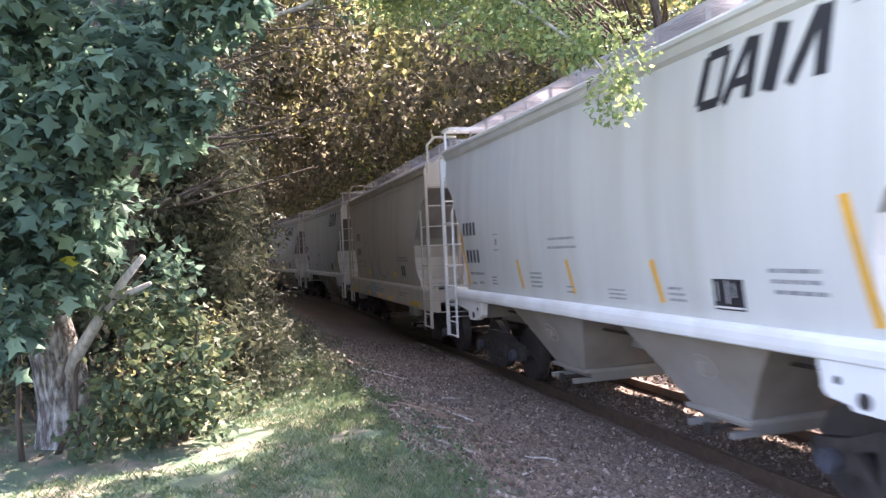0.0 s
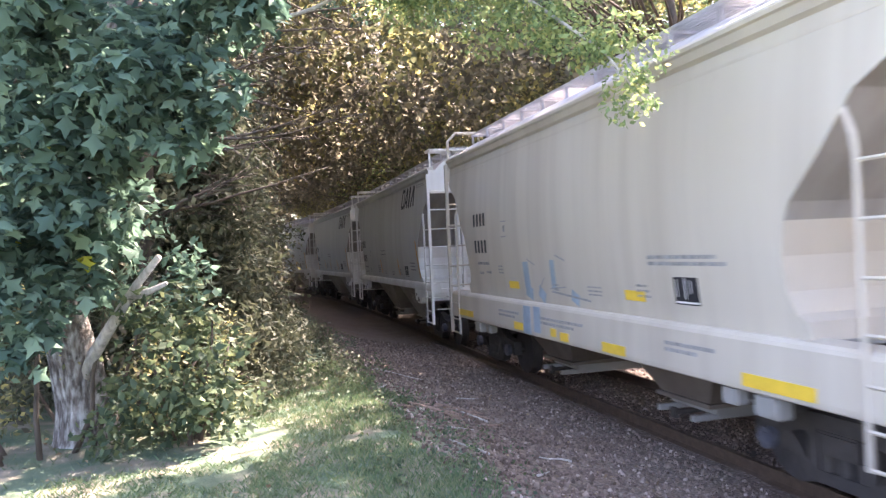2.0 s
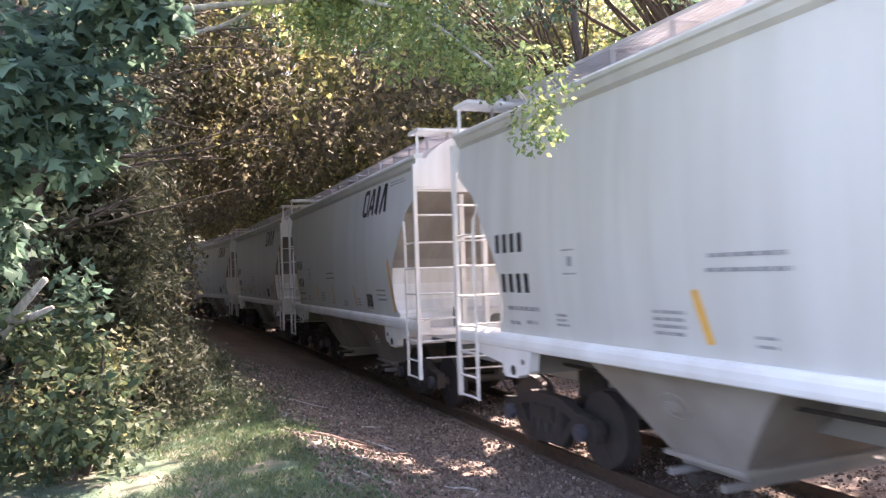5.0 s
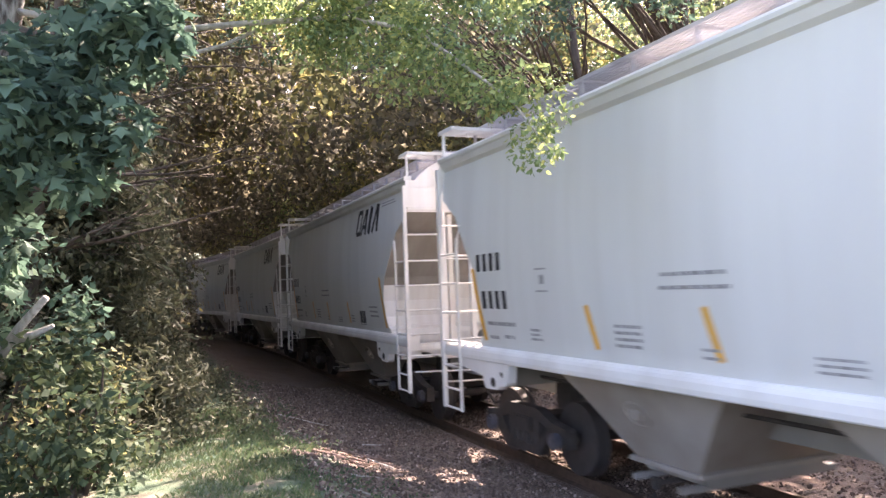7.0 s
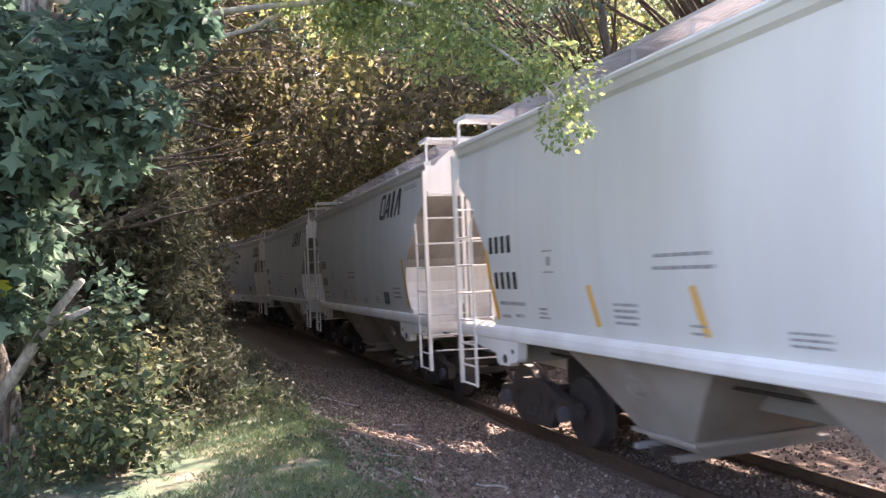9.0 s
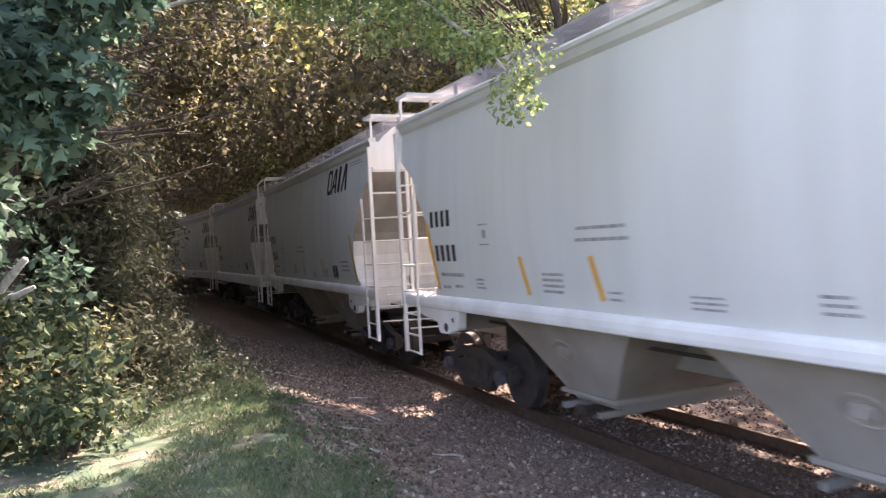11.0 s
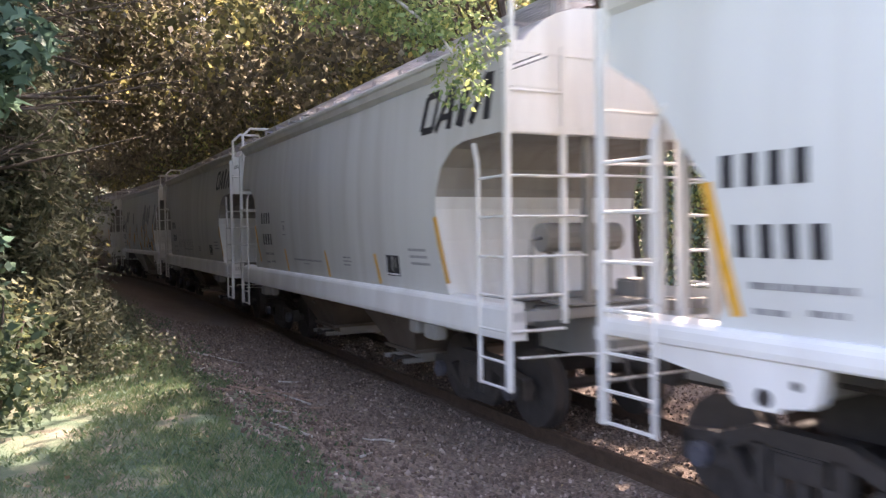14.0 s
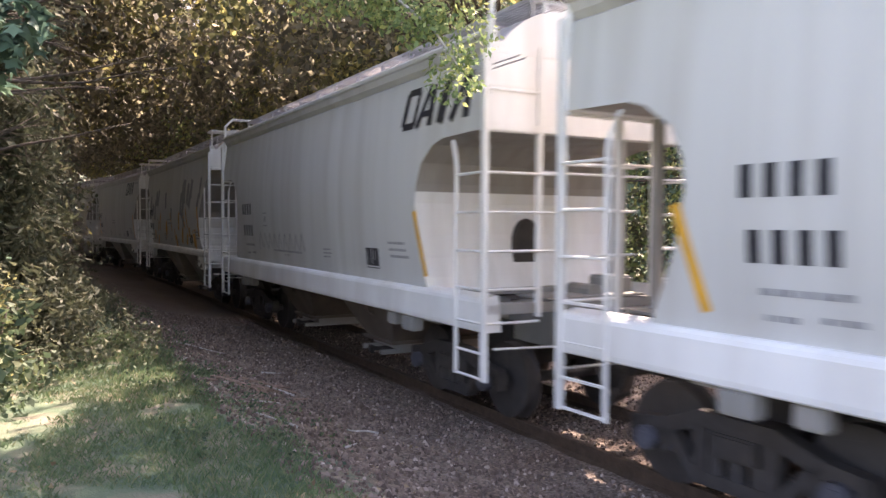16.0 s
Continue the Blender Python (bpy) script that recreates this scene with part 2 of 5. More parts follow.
def patch(bm, pts, cuts=4):
    """A painted four-cornered mark that follows the curve of the side: corners in order round it, (u, z)."""
    (a, b, c, d) = [Vector(p) for p in pts]
    rows = []
    for i in range(cuts + 1):
        f = i / cuts
        p, q = a.lerp(d, f), b.lerp(c, f)
        rows.append([on_side(p.x, p.y), on_side(q.x, q.y)])
    grid(bm, rows)


def rect(bm, u0, u1, z0, z1, cuts=2):
    patch(bm, [(u0, z0), (u1, z0), (u1, z1), (u0, z1)], cuts)


def stroke(bm, u0, z0, u1, z1, w):
    d = Vector((u1 - u0, z1 - z0)).normalized() * w / 2
    patch(bm, [(u0 + d.y, z0 - d.x), (u0 - d.y, z0 + d.x), (u1 - d.y, z1 + d.x), (u1 + d.y, z1 - d.x)], 3)


def emblem(car, u0, z0, w, h):
    """Four slanted heavy black shapes in a row, each painted on by itself."""
    c, lean, t, z1 = w / 4, 0.30 * h, 0.09, z0 + h
    x0, x1, x2, x3 = u0, u0 + c, u0 + c * 1.95, u0 + c * 2.9
    shapes = [
        # a closed slanted frame
        [(x0, z0 + .05, x0, z1 - .05, 1.25), (x0 + c * .68, z0 + .05, x0 + c * .68, z1 - .05, .9), (x0, z1 - .045, x0 + c * .7, z1 - .045, 1), (x0, z0 + .045, x0 + c * .7, z0 + .045, 1)],
        # a slanted wedge frame
        [(x1 - .04, z0, x1 + c * .34, z1 - .02, 1.05), (x1 + c * .66, z0, x1 + c * .5, z1 - .02, 1.45), (x1 + .06, z0 + .16, x1 + c * .6, z0 + .16, .9)],
        # a slanted bar
        [(x2 + c * .3, z0, x2 + c * .3, z1, 2.1)],
        # two leaning bars
        [(x3 - .02, z0, x3 + c * .34, z1, 1.35), (x3 + c * .72, z0, x3 + c * .45, z1, 1.6)]]
    for shape in shapes:
        bm = bmesh.new()
        for p, q, r, v, k in shape:
            stroke(bm, p + lean * (q - z0) / h, q, r + lean * (v - z0) / h, v, t * k)
        part("emblem", bm, M_black, car, "black slanted painted emblem")


def bars(car, u0, z0, widths, h, gap, mat, name, label=""):
    bm = bmesh.new()
    u = u0
    for w in widths:
        rect(bm, u, u + w, z0, z0 + h)
        u += w + gap
    part(name, bm, mat, car, label)


def mark_block(car, u0, z0, n=4, mat=None):
    """An identification row: as many plain upright bars as there are characters."""
    for i in range(n):
        bm = bmesh.new()
        u = u0 + i * 0.195
        rect(bm, u, u + .11, z0, z0 + .235)
        part("reporting_mark", bm, mat or M_black, car, "dark painted bar")


def lines(car, u0, z0, rows, w, pitch=0.052, h=0.026, lean=0.0):
    bm = bmesh.new()
    rng = random.Random(int(u0 * 100) + rows)
    for i in range(rows):
        u = u0 + lean * i
        end = u + w * rng.uniform(0.8, 1.0)
        while u < end:
            k = rng.uniform(0.05, 0.16)
            rect(bm, u, min(u + k, end), z0 - i * pitch, z0 - i * pitch + h, 1)
            u += k + 0.018
    tagged(part("stencil_text", bm, M_stencil, car, "small faded stencil lines"), kind="stuff")


def hopper_car(label, half=HALF, paint=None, sill=(1.40, 1.585), hoppers=True, stripes=(), tail_stripe=True, lead_stripe=True, logo=None,
               marks=True, ribs=False, band=False, hoops=False, tank=True):
    car = tagged(new("hopper_car"), label, "freight car", "train of hopper cars")
    paint = paint or M_pale
    LEVELS, lead, tail, cut_lo, cut_hi = (LEVELS_B, EDGE_B, TAIL_B, 2.75, 3.376) if hoops else (LEVELS_A, EDGE_A, TAIL_A, 2.5, 3.76)
    rail = paint if ribs else M_white
    # skin
    for sgn, nm in ((-1, "side_sheet"), (1, "side_sheet")):
        bm = bmesh.new()
        rows = []
        for z in LEVELS:
            u0, u1, y = -end_at(z, half, tail), end_at(z, half, lead), half_width(z)
            rows.append([(u0 + (u1 - u0) * k / 28, sgn * y, z) for k in range(29)])
        grid(bm, rows)
        part(nm, bm, paint, car, smooth=True)
    for e in (1, -1):
        # the slope sheet is a darker grey than the plates above and below
        for nm, zs, mat in (("end_plate", [z for z in LEVELS if z <= cut_lo], rail), ("slope_sheet", [z for z in LEVELS if cut_lo <= z <= cut_hi], M_slope),
                            ("end_panel", [cut_hi - .002] + [z for z in LEVELS if z > cut_hi], rail)):
            bm = bmesh.new()
            grid(bm, [[(e * end_at(z, half, lead if e > 0 else tail), half_width(z) * q / 6, z) for q in range(-6, 7)] for z in zs])
            part(nm, bm, mat, car)
        # roof end cap
        bm = bmesh.new()
        pts = [(half_width(EAVE) * q / 8, EAVE + 0.57 * (1 - abs(q / 8) ** 3.6)) for q in range(-8, 9)]
        prism(bm, pts, e * half - e * 0.02, e * half + e * 0.015, 'x')
        part("roof_end", bm, rail, car)
    bm = bmesh.new()
    grid(bm, [[(half * k / 20, half_width(EAVE) * q / 8, EAVE + 0.57 * (1 - abs(q / 8) ** 3.6)) for q in range(-8, 9)] for k in range(-20, 21)])
    part("roof", bm, M_roof, car, "dusty grey arched roof", smooth=True)
    for sgn in (-1, 1):
        bm = bmesh.new()
        y = half_width(EAVE)
        up = .0 if ribs else .13 if hoops else .07
        prism(bm, [(sgn * (y - .02), 4.08 + up), (sgn * (y + .05), 4.15 + up), (sgn * (y + .075), 4.23 + up), (sgn * (y + .10), 4.25 + up), (sgn * (y + .105), 4.29 + up), (sgn * (y + .085), 4.32 + up), (sgn * (y - .05), 4.33 + up)], -half, half, 'x')
        if ribs:
            prism(bm, [(sgn * (y - .03), 3.96), (sgn * (y + .03), 3.97), (sgn * (y + .03), 4.0), (sgn * (y - .03), 4.0)], -half + .02, half - .02, 'x')
        part("eave_rail", bm, paint, car)
        bm = bmesh.new()
        z0, z1 = sill
        prism(bm, [(sgn * 1.36, z0), (sgn * 1.575, z0), (sgn * 1.59, z0 + .015), (sgn * 1.595, z0 + .06), (sgn * 1.59, z1 - .06), (sgn * 1.575, z1 - .025), (sgn * 1.545, z1), (sgn * 1.40, z1 + .03)], -half + .0, half - .0, 'x') if not band else \
            prism(bm, [(sgn * 1.36, z0), (sgn * 1.60, z0), (sgn * 1.61, z0 + .02), (sgn * 1.61, z1 - .06), (sgn * 1.56, z1), (sgn * 1.40, z1 + .04)], -half + .9, half - .9, 'x')
        part("side_sill", bm, paint if ribs else M_white, car)
    # centre sill, and an added floor sheet that blocks light from below
    bm = bmesh.new()
    box(bm, -half + 1.2, half - 1.2, -1.38, 1.38, 1.44, 1.5)
    box(bm, -half - .2, half + .2, -.33, .33, .84, 1.35)
    part("centre_sill", bm, M_under, car)
    for e in (1, -1):
        bm = bmesh.new()
        box(bm, e * half - .16, e * half, -1.55, 1.55, 1.34 if sill[0] > 1.1 else 1.2, 1.46, .01)
        part("end_sill", bm, paint if ribs else (M_under if hoops else M_white), car)
        # coupler and hose
        bm = bmesh.new()
        box(bm, min(e * half, e * (half + .62)), max(e * half, e * (half + .62)), -.09, .09, .74, .94, .02)
        box(bm, min(e * (half + .5), e * (half + .78)), max(e * (half + .5), e * (half + .78)), -.15, .15, .68, 1.0, .04)
        part("coupler", bm, M_iron, car, "rusty knuckle coupler")
        bm = bmesh.new()
        tube(bm, [(e * (half + .3), -.3, 1.0), (e * (half + .45), -.33, .6), (e * (half + .62), -.28, .42), (e * (half + .75), -.15, .5)], .028, 6)
        part("air_hose", bm, M_iron, car)
        bm = bmesh.new()
        tube(bm, [(e * (half + .06), -1.5, .98), (e * (half + .1), -.4, .95), (e * (half + .1), 1.5, .98)], .013, 5)
        part("uncoupling_lever", bm, rail, car)
        # posts that carry the overhang, inboard
        for y in ((-.45, .45) if hoops else (-.72, -.3, .3, .72)):
            bm = bmesh.new()
            box(bm, e * (half - .12) - .05, e * (half - .12) + .05, y - .045, y + .045, 1.46, 3.74 if hoops else 3.95, .008)
            part("end_post", bm, M_under if hoops else M_white, car)
        # ladders: side and end, on both flanks
        for sgn in (-1, 1):
            xo, xi, y = e * (half + .0), e * (half - .6), sgn * 1.59
            bm = bmesh.new()
            box(bm, xo - .035, xo + .035, y - .03, y + .03, .62, EAVE + .02)
            part("ladder_stile", bm, rail, car)
            bm = bmesh.new()
            box(bm, xo - .03, xo + .03, sgn * .87 - .03, sgn * .87 + .03, 1.3, EAVE + .1)
            part("ladder_stile", bm, rail, car)
            bm = bmesh.new()
            box(bm, xo - .008, xo + .008, min(sgn * 1.56, sgn * .9), max(sgn * 1.56, sgn * .9), 3.84, EAVE + .12)
            part("placard_board", bm, rail, car, "white plate at the top of the end ladder")
            bm = bmesh.new()
            tube(bm, [(xi, y, .62), (xi, y, 2.95), (xi - e * .02, y, 3.1), (xi - e * .12, y - sgn * .02, 3.3)], .026, 6)
            part("ladder_stile", bm, rail, car)
            for z in (.64, .92, 1.25, 1.62, 2.04, 2.47, 2.9):
                bm = bmesh.new()
                tube(bm, [(xi, y, z), (xo, y, z)], .017, 5)
                part("rung", bm, rail, car)
            for z in (1.25, 1.62, 2.04, 2.47, 2.9, 3.36, 3.8):
                bm = bmesh.new()
                tube(bm, [(xo + e * .01, y, z), (xo + e * .01, sgn * .87, z)], .017, 5)
                part("rung", bm, rail, car)
        # grab rails over the roof end, crossover platform
        if hoops or ribs:
            bm = bmesh.new()
            tube(bm, [(e * half, -1.52, 4.1), (e * half, -1.52, 4.72), (e * half, -1.34, 4.9), (e * half, -.84, 4.9), (e * half, -.8, 4.72)], .035, 6)
            part("roof_handrail", bm, rail, car)
        else:
            for y in (-1.5, -.36):
                bm = bmesh.new()
                box(bm, e * (half - .06) - .02, e * (half - .06) + .02, y - .02, y + .02, 4.25, 4.79)
                part("board_post", bm, M_white, car)
            bm = bmesh.new()
            x0, x1 = sorted((e * (half + .06), e * (half - .42)))
            for y in (-1.52, 1.52):
                box(bm, x0, x1, y - .012, y + .012, 4.765, 4.82)
            for x in (x0, x1):
                box(bm, x - .008, x + .008, -1.52, 1.52, 4.768, 4.818)
            board = part("crossover_board", bm, M_white, car, "white grated board across the roof end")
            for q in range(1, 8):
                bm = bmesh.new()
                x = x0 + (x1 - x0) * q / 8
                box(bm, x - .008, x + .008, -1.51, 1.51, 4.775, 4.812)
                part("slat", bm, M_white, board)
        bm = bmesh.new()
        tube(bm, [(e * half, -.87, 2.92), (e * half, .87, 2.92)], .016, 5)
        part("end_grab_rail", bm, rail, car)
        if hoops or ribs:
            bm = bmesh.new()
            box(bm, min(e * (half - .6), e * half), max(e * (half - .6), e * half), -.75, .75, 1.475, 1.5)
            part("end_platform", bm, M_under, car)
        else:
            bm = bmesh.new()
            box(bm, e * 4.9 - .02, e * 4.9 + .02, -1.36, 1.36, 1.1, 1.56)
            part("end_plate", bm, M_white, car)
            for y in (-.5, .5):
                bm = bmesh.new()
                prism(bm, [(e * 4.9, 1.3), (e * 4.9, 1.75), (e * 5.2, 1.36), (e * 5.2, 1.3)], y - .015, y + .015)
                part("gusset", bm, M_under, car)
        if hoops:
            bm = bmesh.new()
            for z in (2.04, 2.47, 2.9):
                tube(bm, [(e * (half - .62), -1.57, z), (e * half - e * .05, -1.62, z), (e * half + e * .04, -1.5, z), (e * half + e * .04, -.6, z)], .015, 5)
            part("safety_rail", bm, M_white, car)
            bm = bmesh.new()
            box(bm, e * half - .03, e * half + .03, -1.57, 1.57, 3.36, 3.44)
            part("end_band", bm, M_white, car)
    # brake gear at the leading end
    bm = bmesh.new()
    if not hoops or not tank:
        tube(bm, [(half - .6, .1, 1.5), (half - .15, .1, 1.5)], .12, 12)
    else:
        tube(bm, [(half - .62, -.74, 2.23), (half - .62, -.68, 2.23), (half - .62, .32, 2.23), (half - .62, .38, 2.23)], .17, 16)
        for y in (-.6, .25):
            box(bm, half - .66, half - .58, y - .03, y + .03, 1.49, 2.12)
        tube(bm, [(half - .62, -.74, 2.23), (half - .5, -.95, 2.2), (half - .45, -1.0, 1.6)], .025, 6)
    part("brake_cylinder", bm, M_under, car, "grey brake cylinder on the end platform")
    bm = bmesh.new()
    box(bm, half - .72, half - .3, .45, .85, 1.36, 1.7, .03)
    part("air_reservoir", bm, M_under, car)
    bm = bmesh.new()
    ring = [(-half - .05, .55 + .27 * math.cos(k * math.pi / 8), 2.5 + .27 * math.sin(k * math.pi / 8)) for k in range(17)]
    tube(bm, ring, .016, 5)
    tube(bm, [(-half - .05, .28, 2.5), (-half - .05, .82, 2.5)], .014, 5)
    tube(bm, [(-half - .05, .55, 2.23), (-half - .05, .55, 2.77)], .014, 5)
    part("handbrake_wheel", bm, M_iron, car)
    # jacking pads
    for e in (1, -1):
        for sgn in (-1, 1):
            bm = bmesh.new()
            if hoppers:
                prism(bm, [(e * 4.0, sill[0] + .01), (e * 4.05, 1.16), (e * 4.1, 1.12), (e * 4.3, 1.09), (e * 4.34, 1.05), (e * 4.66, 1.04), (e * 4.72, 1.08), (e * 4.76, 1.2), (e * 5.2, 1.25), (e * 5.46, 1.29), (e * 5.5, sill[0] + .01)], sgn * 1.44, sgn * 1.57)
                part("jacking_pad", bm, M_white, car)
                # dark discs proud of the pad, painting in the shade of its holes
                bm = bmesh.new()
                disc(bm, e * 4.2, 1.26, sgn * 1.56, sgn * 1.576, .035, 12)
                part("pad_hole", bm, M_iron, car)
                bm = bmesh.new()
                disc(bm, e * 4.45, 1.14, sgn * 1.56, sgn * 1.576, .065, 14)
                part("pad_hole", bm, M_iron, car)
            else:
                box(bm, e * 4.15 - .16, e * 4.15 + .16, min(sgn * 1.4, sgn * 1.58), max(sgn * 1.4, sgn * 1.58), sill[0] - .2, sill[0], .02)
                part("jacking_pad", bm, M_under, car)
                bm = bmesh.new()
                box(bm, e * 3.6 - .12, e * 3.6 + .12, min(sgn * 1.4, sgn * 1.55), max(sgn * 1.4, sgn * 1.55), sill[0] - .18, sill[0], .02)
                part("sill_bracket", bm, M_under, car)
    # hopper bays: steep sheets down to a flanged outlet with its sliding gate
    # deep-sill cars take a darker brown colour on the same bays
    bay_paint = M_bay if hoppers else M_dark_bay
    for e in (1, -1):
        bm = bmesh.new()
        levels = [(1.46, .38, 3.30, 1.37), (1.1, .78, 2.88, 1.19), (.5, 1.33, 2.33, .9)]
        rings = [[bm.verts.new((e * u, y, z)) for u, y in ((u0, -w), (u1, -w), (u1, w), (u0, w))] for z, u0, u1, w in levels]
        for p, q in zip(rings, rings[1:]):
            for i in range(4):
                bm.faces.new((p[i], p[(i + 1) % 4], q[(i + 1) % 4], q[i]))
        bm.faces.new(rings[-1])
        bmesh.ops.recalc_face_normals(bm, faces=bm.faces[:])
        hop = part("hopper", bm, bay_paint, car, "dusty sloping hopper bay")
        bm = bmesh.new()
        box(bm, e * 1.83 - .56, e * 1.83 + .56, -.96, .96, .455, .505, .008)
        part("outlet_flange", bm, bay_paint, hop)
        bm = bmesh.new()
        box(bm, e * 1.83 - .48, e * 1.83 + .48, -.8, .8, .36, .455, .01)
        part("outlet_gate", bm, M_under, hop)
        for du in (-.36, .36):
            bm = bmesh.new()
            box(bm, e * 1.83 + du - .035, e * 1.83 + du + .035, -1.05, 1.05, .29, .36, .006)
            part("gate_rail", bm, M_under, hop)
        bm = bmesh.new()
        tube(bm, [(e * 1.83, -1.04, .33), (e * 1.83, 1.04, .33)], .032, 8)
        for y in (-1.05, 1.05):
            box(bm, e * 1.83 - .06, e * 1.83 + .06, y - .03, y + .03, .27, .39, .01)
        part("gate_shaft", bm, M_iron, hop)
        # round knocker boss on the outer sheet
        bm = bmesh.new()
        rim = []
        for k in range(17):
            u, z = e * 1.95 + .2 * math.cos(k * math.pi / 8), 1.02 + .13 * math.sin(k * math.pi / 8)
            rim.append((u, -(.9 + (z - .5) * .485) - .006, z))
        tube(bm, rim, .014, 5)
        part("vibrator_ring", bm, bay_paint, hop)
        bm = bmesh.new()
        box(bm, e * 1.95 - .09, e * 1.95 + .09, -1.2, -1.12, .97, 1.07, .012)
        part("vibrator_bracket", bm, bay_paint, hop)
    # body bolsters, brake pipe, brake rods
    for e in (1, -1):
        bm = bmesh.new()
        box(bm, e * 4.5 - .2, e * 4.5 + .2, -1.4, 1.4, 1.08, 1.4, .01)
        part("body_bolster", bm, M_under, car)
    bm = bmesh.new()
    tube(bm, [(-half + .3, -.95, 1.2), (-3.2, -.9, 1.16), (3.2, -.9, 1.16), (half - .3, -.95, 1.2)], .022, 6)
    part("brake_pipe", bm, M_iron, car)
    bm = bmesh.new()
    tube(bm, [(-3.6, .4, .78), (3.6, .4, .78)], .02, 6)
    part("brake_rod", bm, M_iron, car)
    # running boards, hatches
    for sgn in (-1, 1):
        bm = bmesh.new()
        for q in range(10):
            y = sgn * (.42 + q * .06)
            box(bm, -half + .03, half - .03, y - .006, y + .006, 4.835, 4.875)
        for k in range(-6, 7):
            box(bm, k * half / 6.05 - .025, k * half / 6.05 + .025, min(sgn * .4, sgn * .98), max(sgn * .4, sgn * .98), 4.82, 4.846)
        board = part("running_board", bm, M_grate, car, "grey grated running board")
        for k in range(-6, 7):
            bm = bmesh.new()
            box(bm, k * half / 6.05 - .02, k * half / 6.05 + .02, sgn * .95 - .02, sgn * .95 + .02, 4.6, 4.83)
            part("board_bracket", bm, M_roof, board)
    for k in (-4, -1.35, 1.35, 4):
        bm = bmesh.new()
        box(bm, k - 1.15, k + 1.15, -.27, .27, 4.68, 4.86, .03)
        part("roof_hatch", bm, M_roof, car)
    # lettering and stripes
    if logo:
        emblem(car, *logo)
    if marks:
        # where the two rows of the car's marks, the symbol and the data panel stand on each type
        u1, z1, u2, z2, us, zs, up = (-4.14, 2.53, -4.08, 2.07, -2.54, 2.28, 2.74) if hoops else (-4.09, 2.80, -4.08, 2.30, -2.52, 2.56, 2.74) if ribs else (-4.79, 2.61, -4.68, 2.11, -3.2, 2.32, 2.70)
        mark_block(car, u1, z1), mark_block(car, u2, z2)
        lines(car, u2 + .1, z2 - .22, 1, .82, .12, .05), lines(car, u2 + .12, z2 - .4, 1, .3, .12, .045), lines(car, u2 + .55, z2 - .38, 1, .3, .12, .045)
        lines(car, us, zs + .26, 1, .3, .05, .02), lines(car, us, zs, 1, .3, .05, .02)
        bars(car, us + .1, zs + .09, [.09], .11, 0, M_stencil, "stencil_symbol")
        if not hoops:
            lines(car, u2 + 1.25, z2 - .26, 3, .26, .055, .03)
            if not ribs:
                lines(car, -1.72, 1.95, 4, .46, .065, .032)
                lines(car, -.94, 2.44, 2, .92, .12, .035, -.03)
            lines(car, -.5, 1.79, 2, .24, .07), lines(car, .66, 1.80, 3, .4, .05, .022), lines(car, 1.95, 1.86, 3, .3, .06)
        else:
            lines(car, -1.86, 1.79, 1, 1.72, .05, .035), lines(car, -1.2, 1.73, 1, .3, .05, .02), lines(car, .95, 1.9, 3, .4, .06)
        bm = bmesh.new()
        rect(bm, up, up + .44, 1.70, 1.99)
        sign = part("data_panel", bm, M_black, car, "small black data panel")
        bm = bmesh.new()
        for a, b, c, d in ((.05, .065, 1.78, 1.96), (.20, .22, 1.76, 1.98), (.30, .315, 1.82, 1.96), (.02, .42, 1.715, 1.735)):
            patch(bm, [(up + a, c), (up + b, c), (up + b, d), (up + a, d)], 1)
        for v in bm.verts:
            v.co.y -= .003
        tagged(part("panel_print", bm, M_white, sign), kind="stuff")
        if ribs:
            lines(car, 2.26, 2.18, 2, 1.45, .07, .04)
        else:
            lines(car, up + .78, 2.06, 3, .62, .09, .036, .03)
        if logo:
            lines(car, logo[0] + 1.85, logo[1] + .5, 2, .9, .05, .02)
    for u in stripes:
        bm = bmesh.new()
        stroke(bm, u, 1.56 if hoops else 1.71, u - .14, 2.0 if hoops else 2.17, .085)
        part("warning_stripe", bm, M_yellow, car, "short yellow painted stripe")
    for on, u0, u1 in ((lead_stripe, 4.62, 4.46), (tail_stripe, -4.76, -4.92)):
        if on:
            bm = bmesh.new()
            stroke(bm, 4.58 if u0 > 0 else (-4.45 if hoops else -4.70), 1.68, 4.36 if u0 > 0 else (-4.72 if hoops else -4.92), 2.66 if not hoops else 2.5, .1)
            part("warning_stripe", bm, M_yellow, car, "long yellow painted stripe")
    if ribs:
        for u in (-3.6, -1.2, 1.2, 3.6):
            bm = bmesh.new()
            prism(bm, [(u - .02, 0), (u + .02, 0), (u + .02, 1), (u - .02, 1)], -1, -.99)
            for v in bm.verts:
                z = 1.55 + v.co.z * 2.4
                v.co.y, v.co.z = -(half_width(z) + (.008 if v.co.y < -.995 else -.02)), z
            part("weld_seam", bm, paint, car)
    # trucks
    for e in (1, -1):
        bm = bmesh.new()
        c = e * 4.5
        box(bm, c - .22, c + .22, -1.16, 1.16, .46, .66, .02)
        box(bm, c - .3, c + .3, -.4, .4, .655, 1.08)
        truck = part("truck", bm, M_iron, car, "dirty dark iron truck")
        for sgn in (-1, 1):
            bm = bmesh.new()
            y0, y1 = sgn * .98, sgn * 1.12
            # arched top chord, bottom tension member, two columns, pedestal jaws
            prism(bm, [(c + a, b) for a, b in ((-1.08, .52), (-1.08, .62), (-.75, .66), (-.36, .8), (.36, .8), (.75, .66), (1.08, .62), (1.08, .52), (.7, .54), (.34, .66), (-.34, .66), (-.7, .54))], y0, y1)
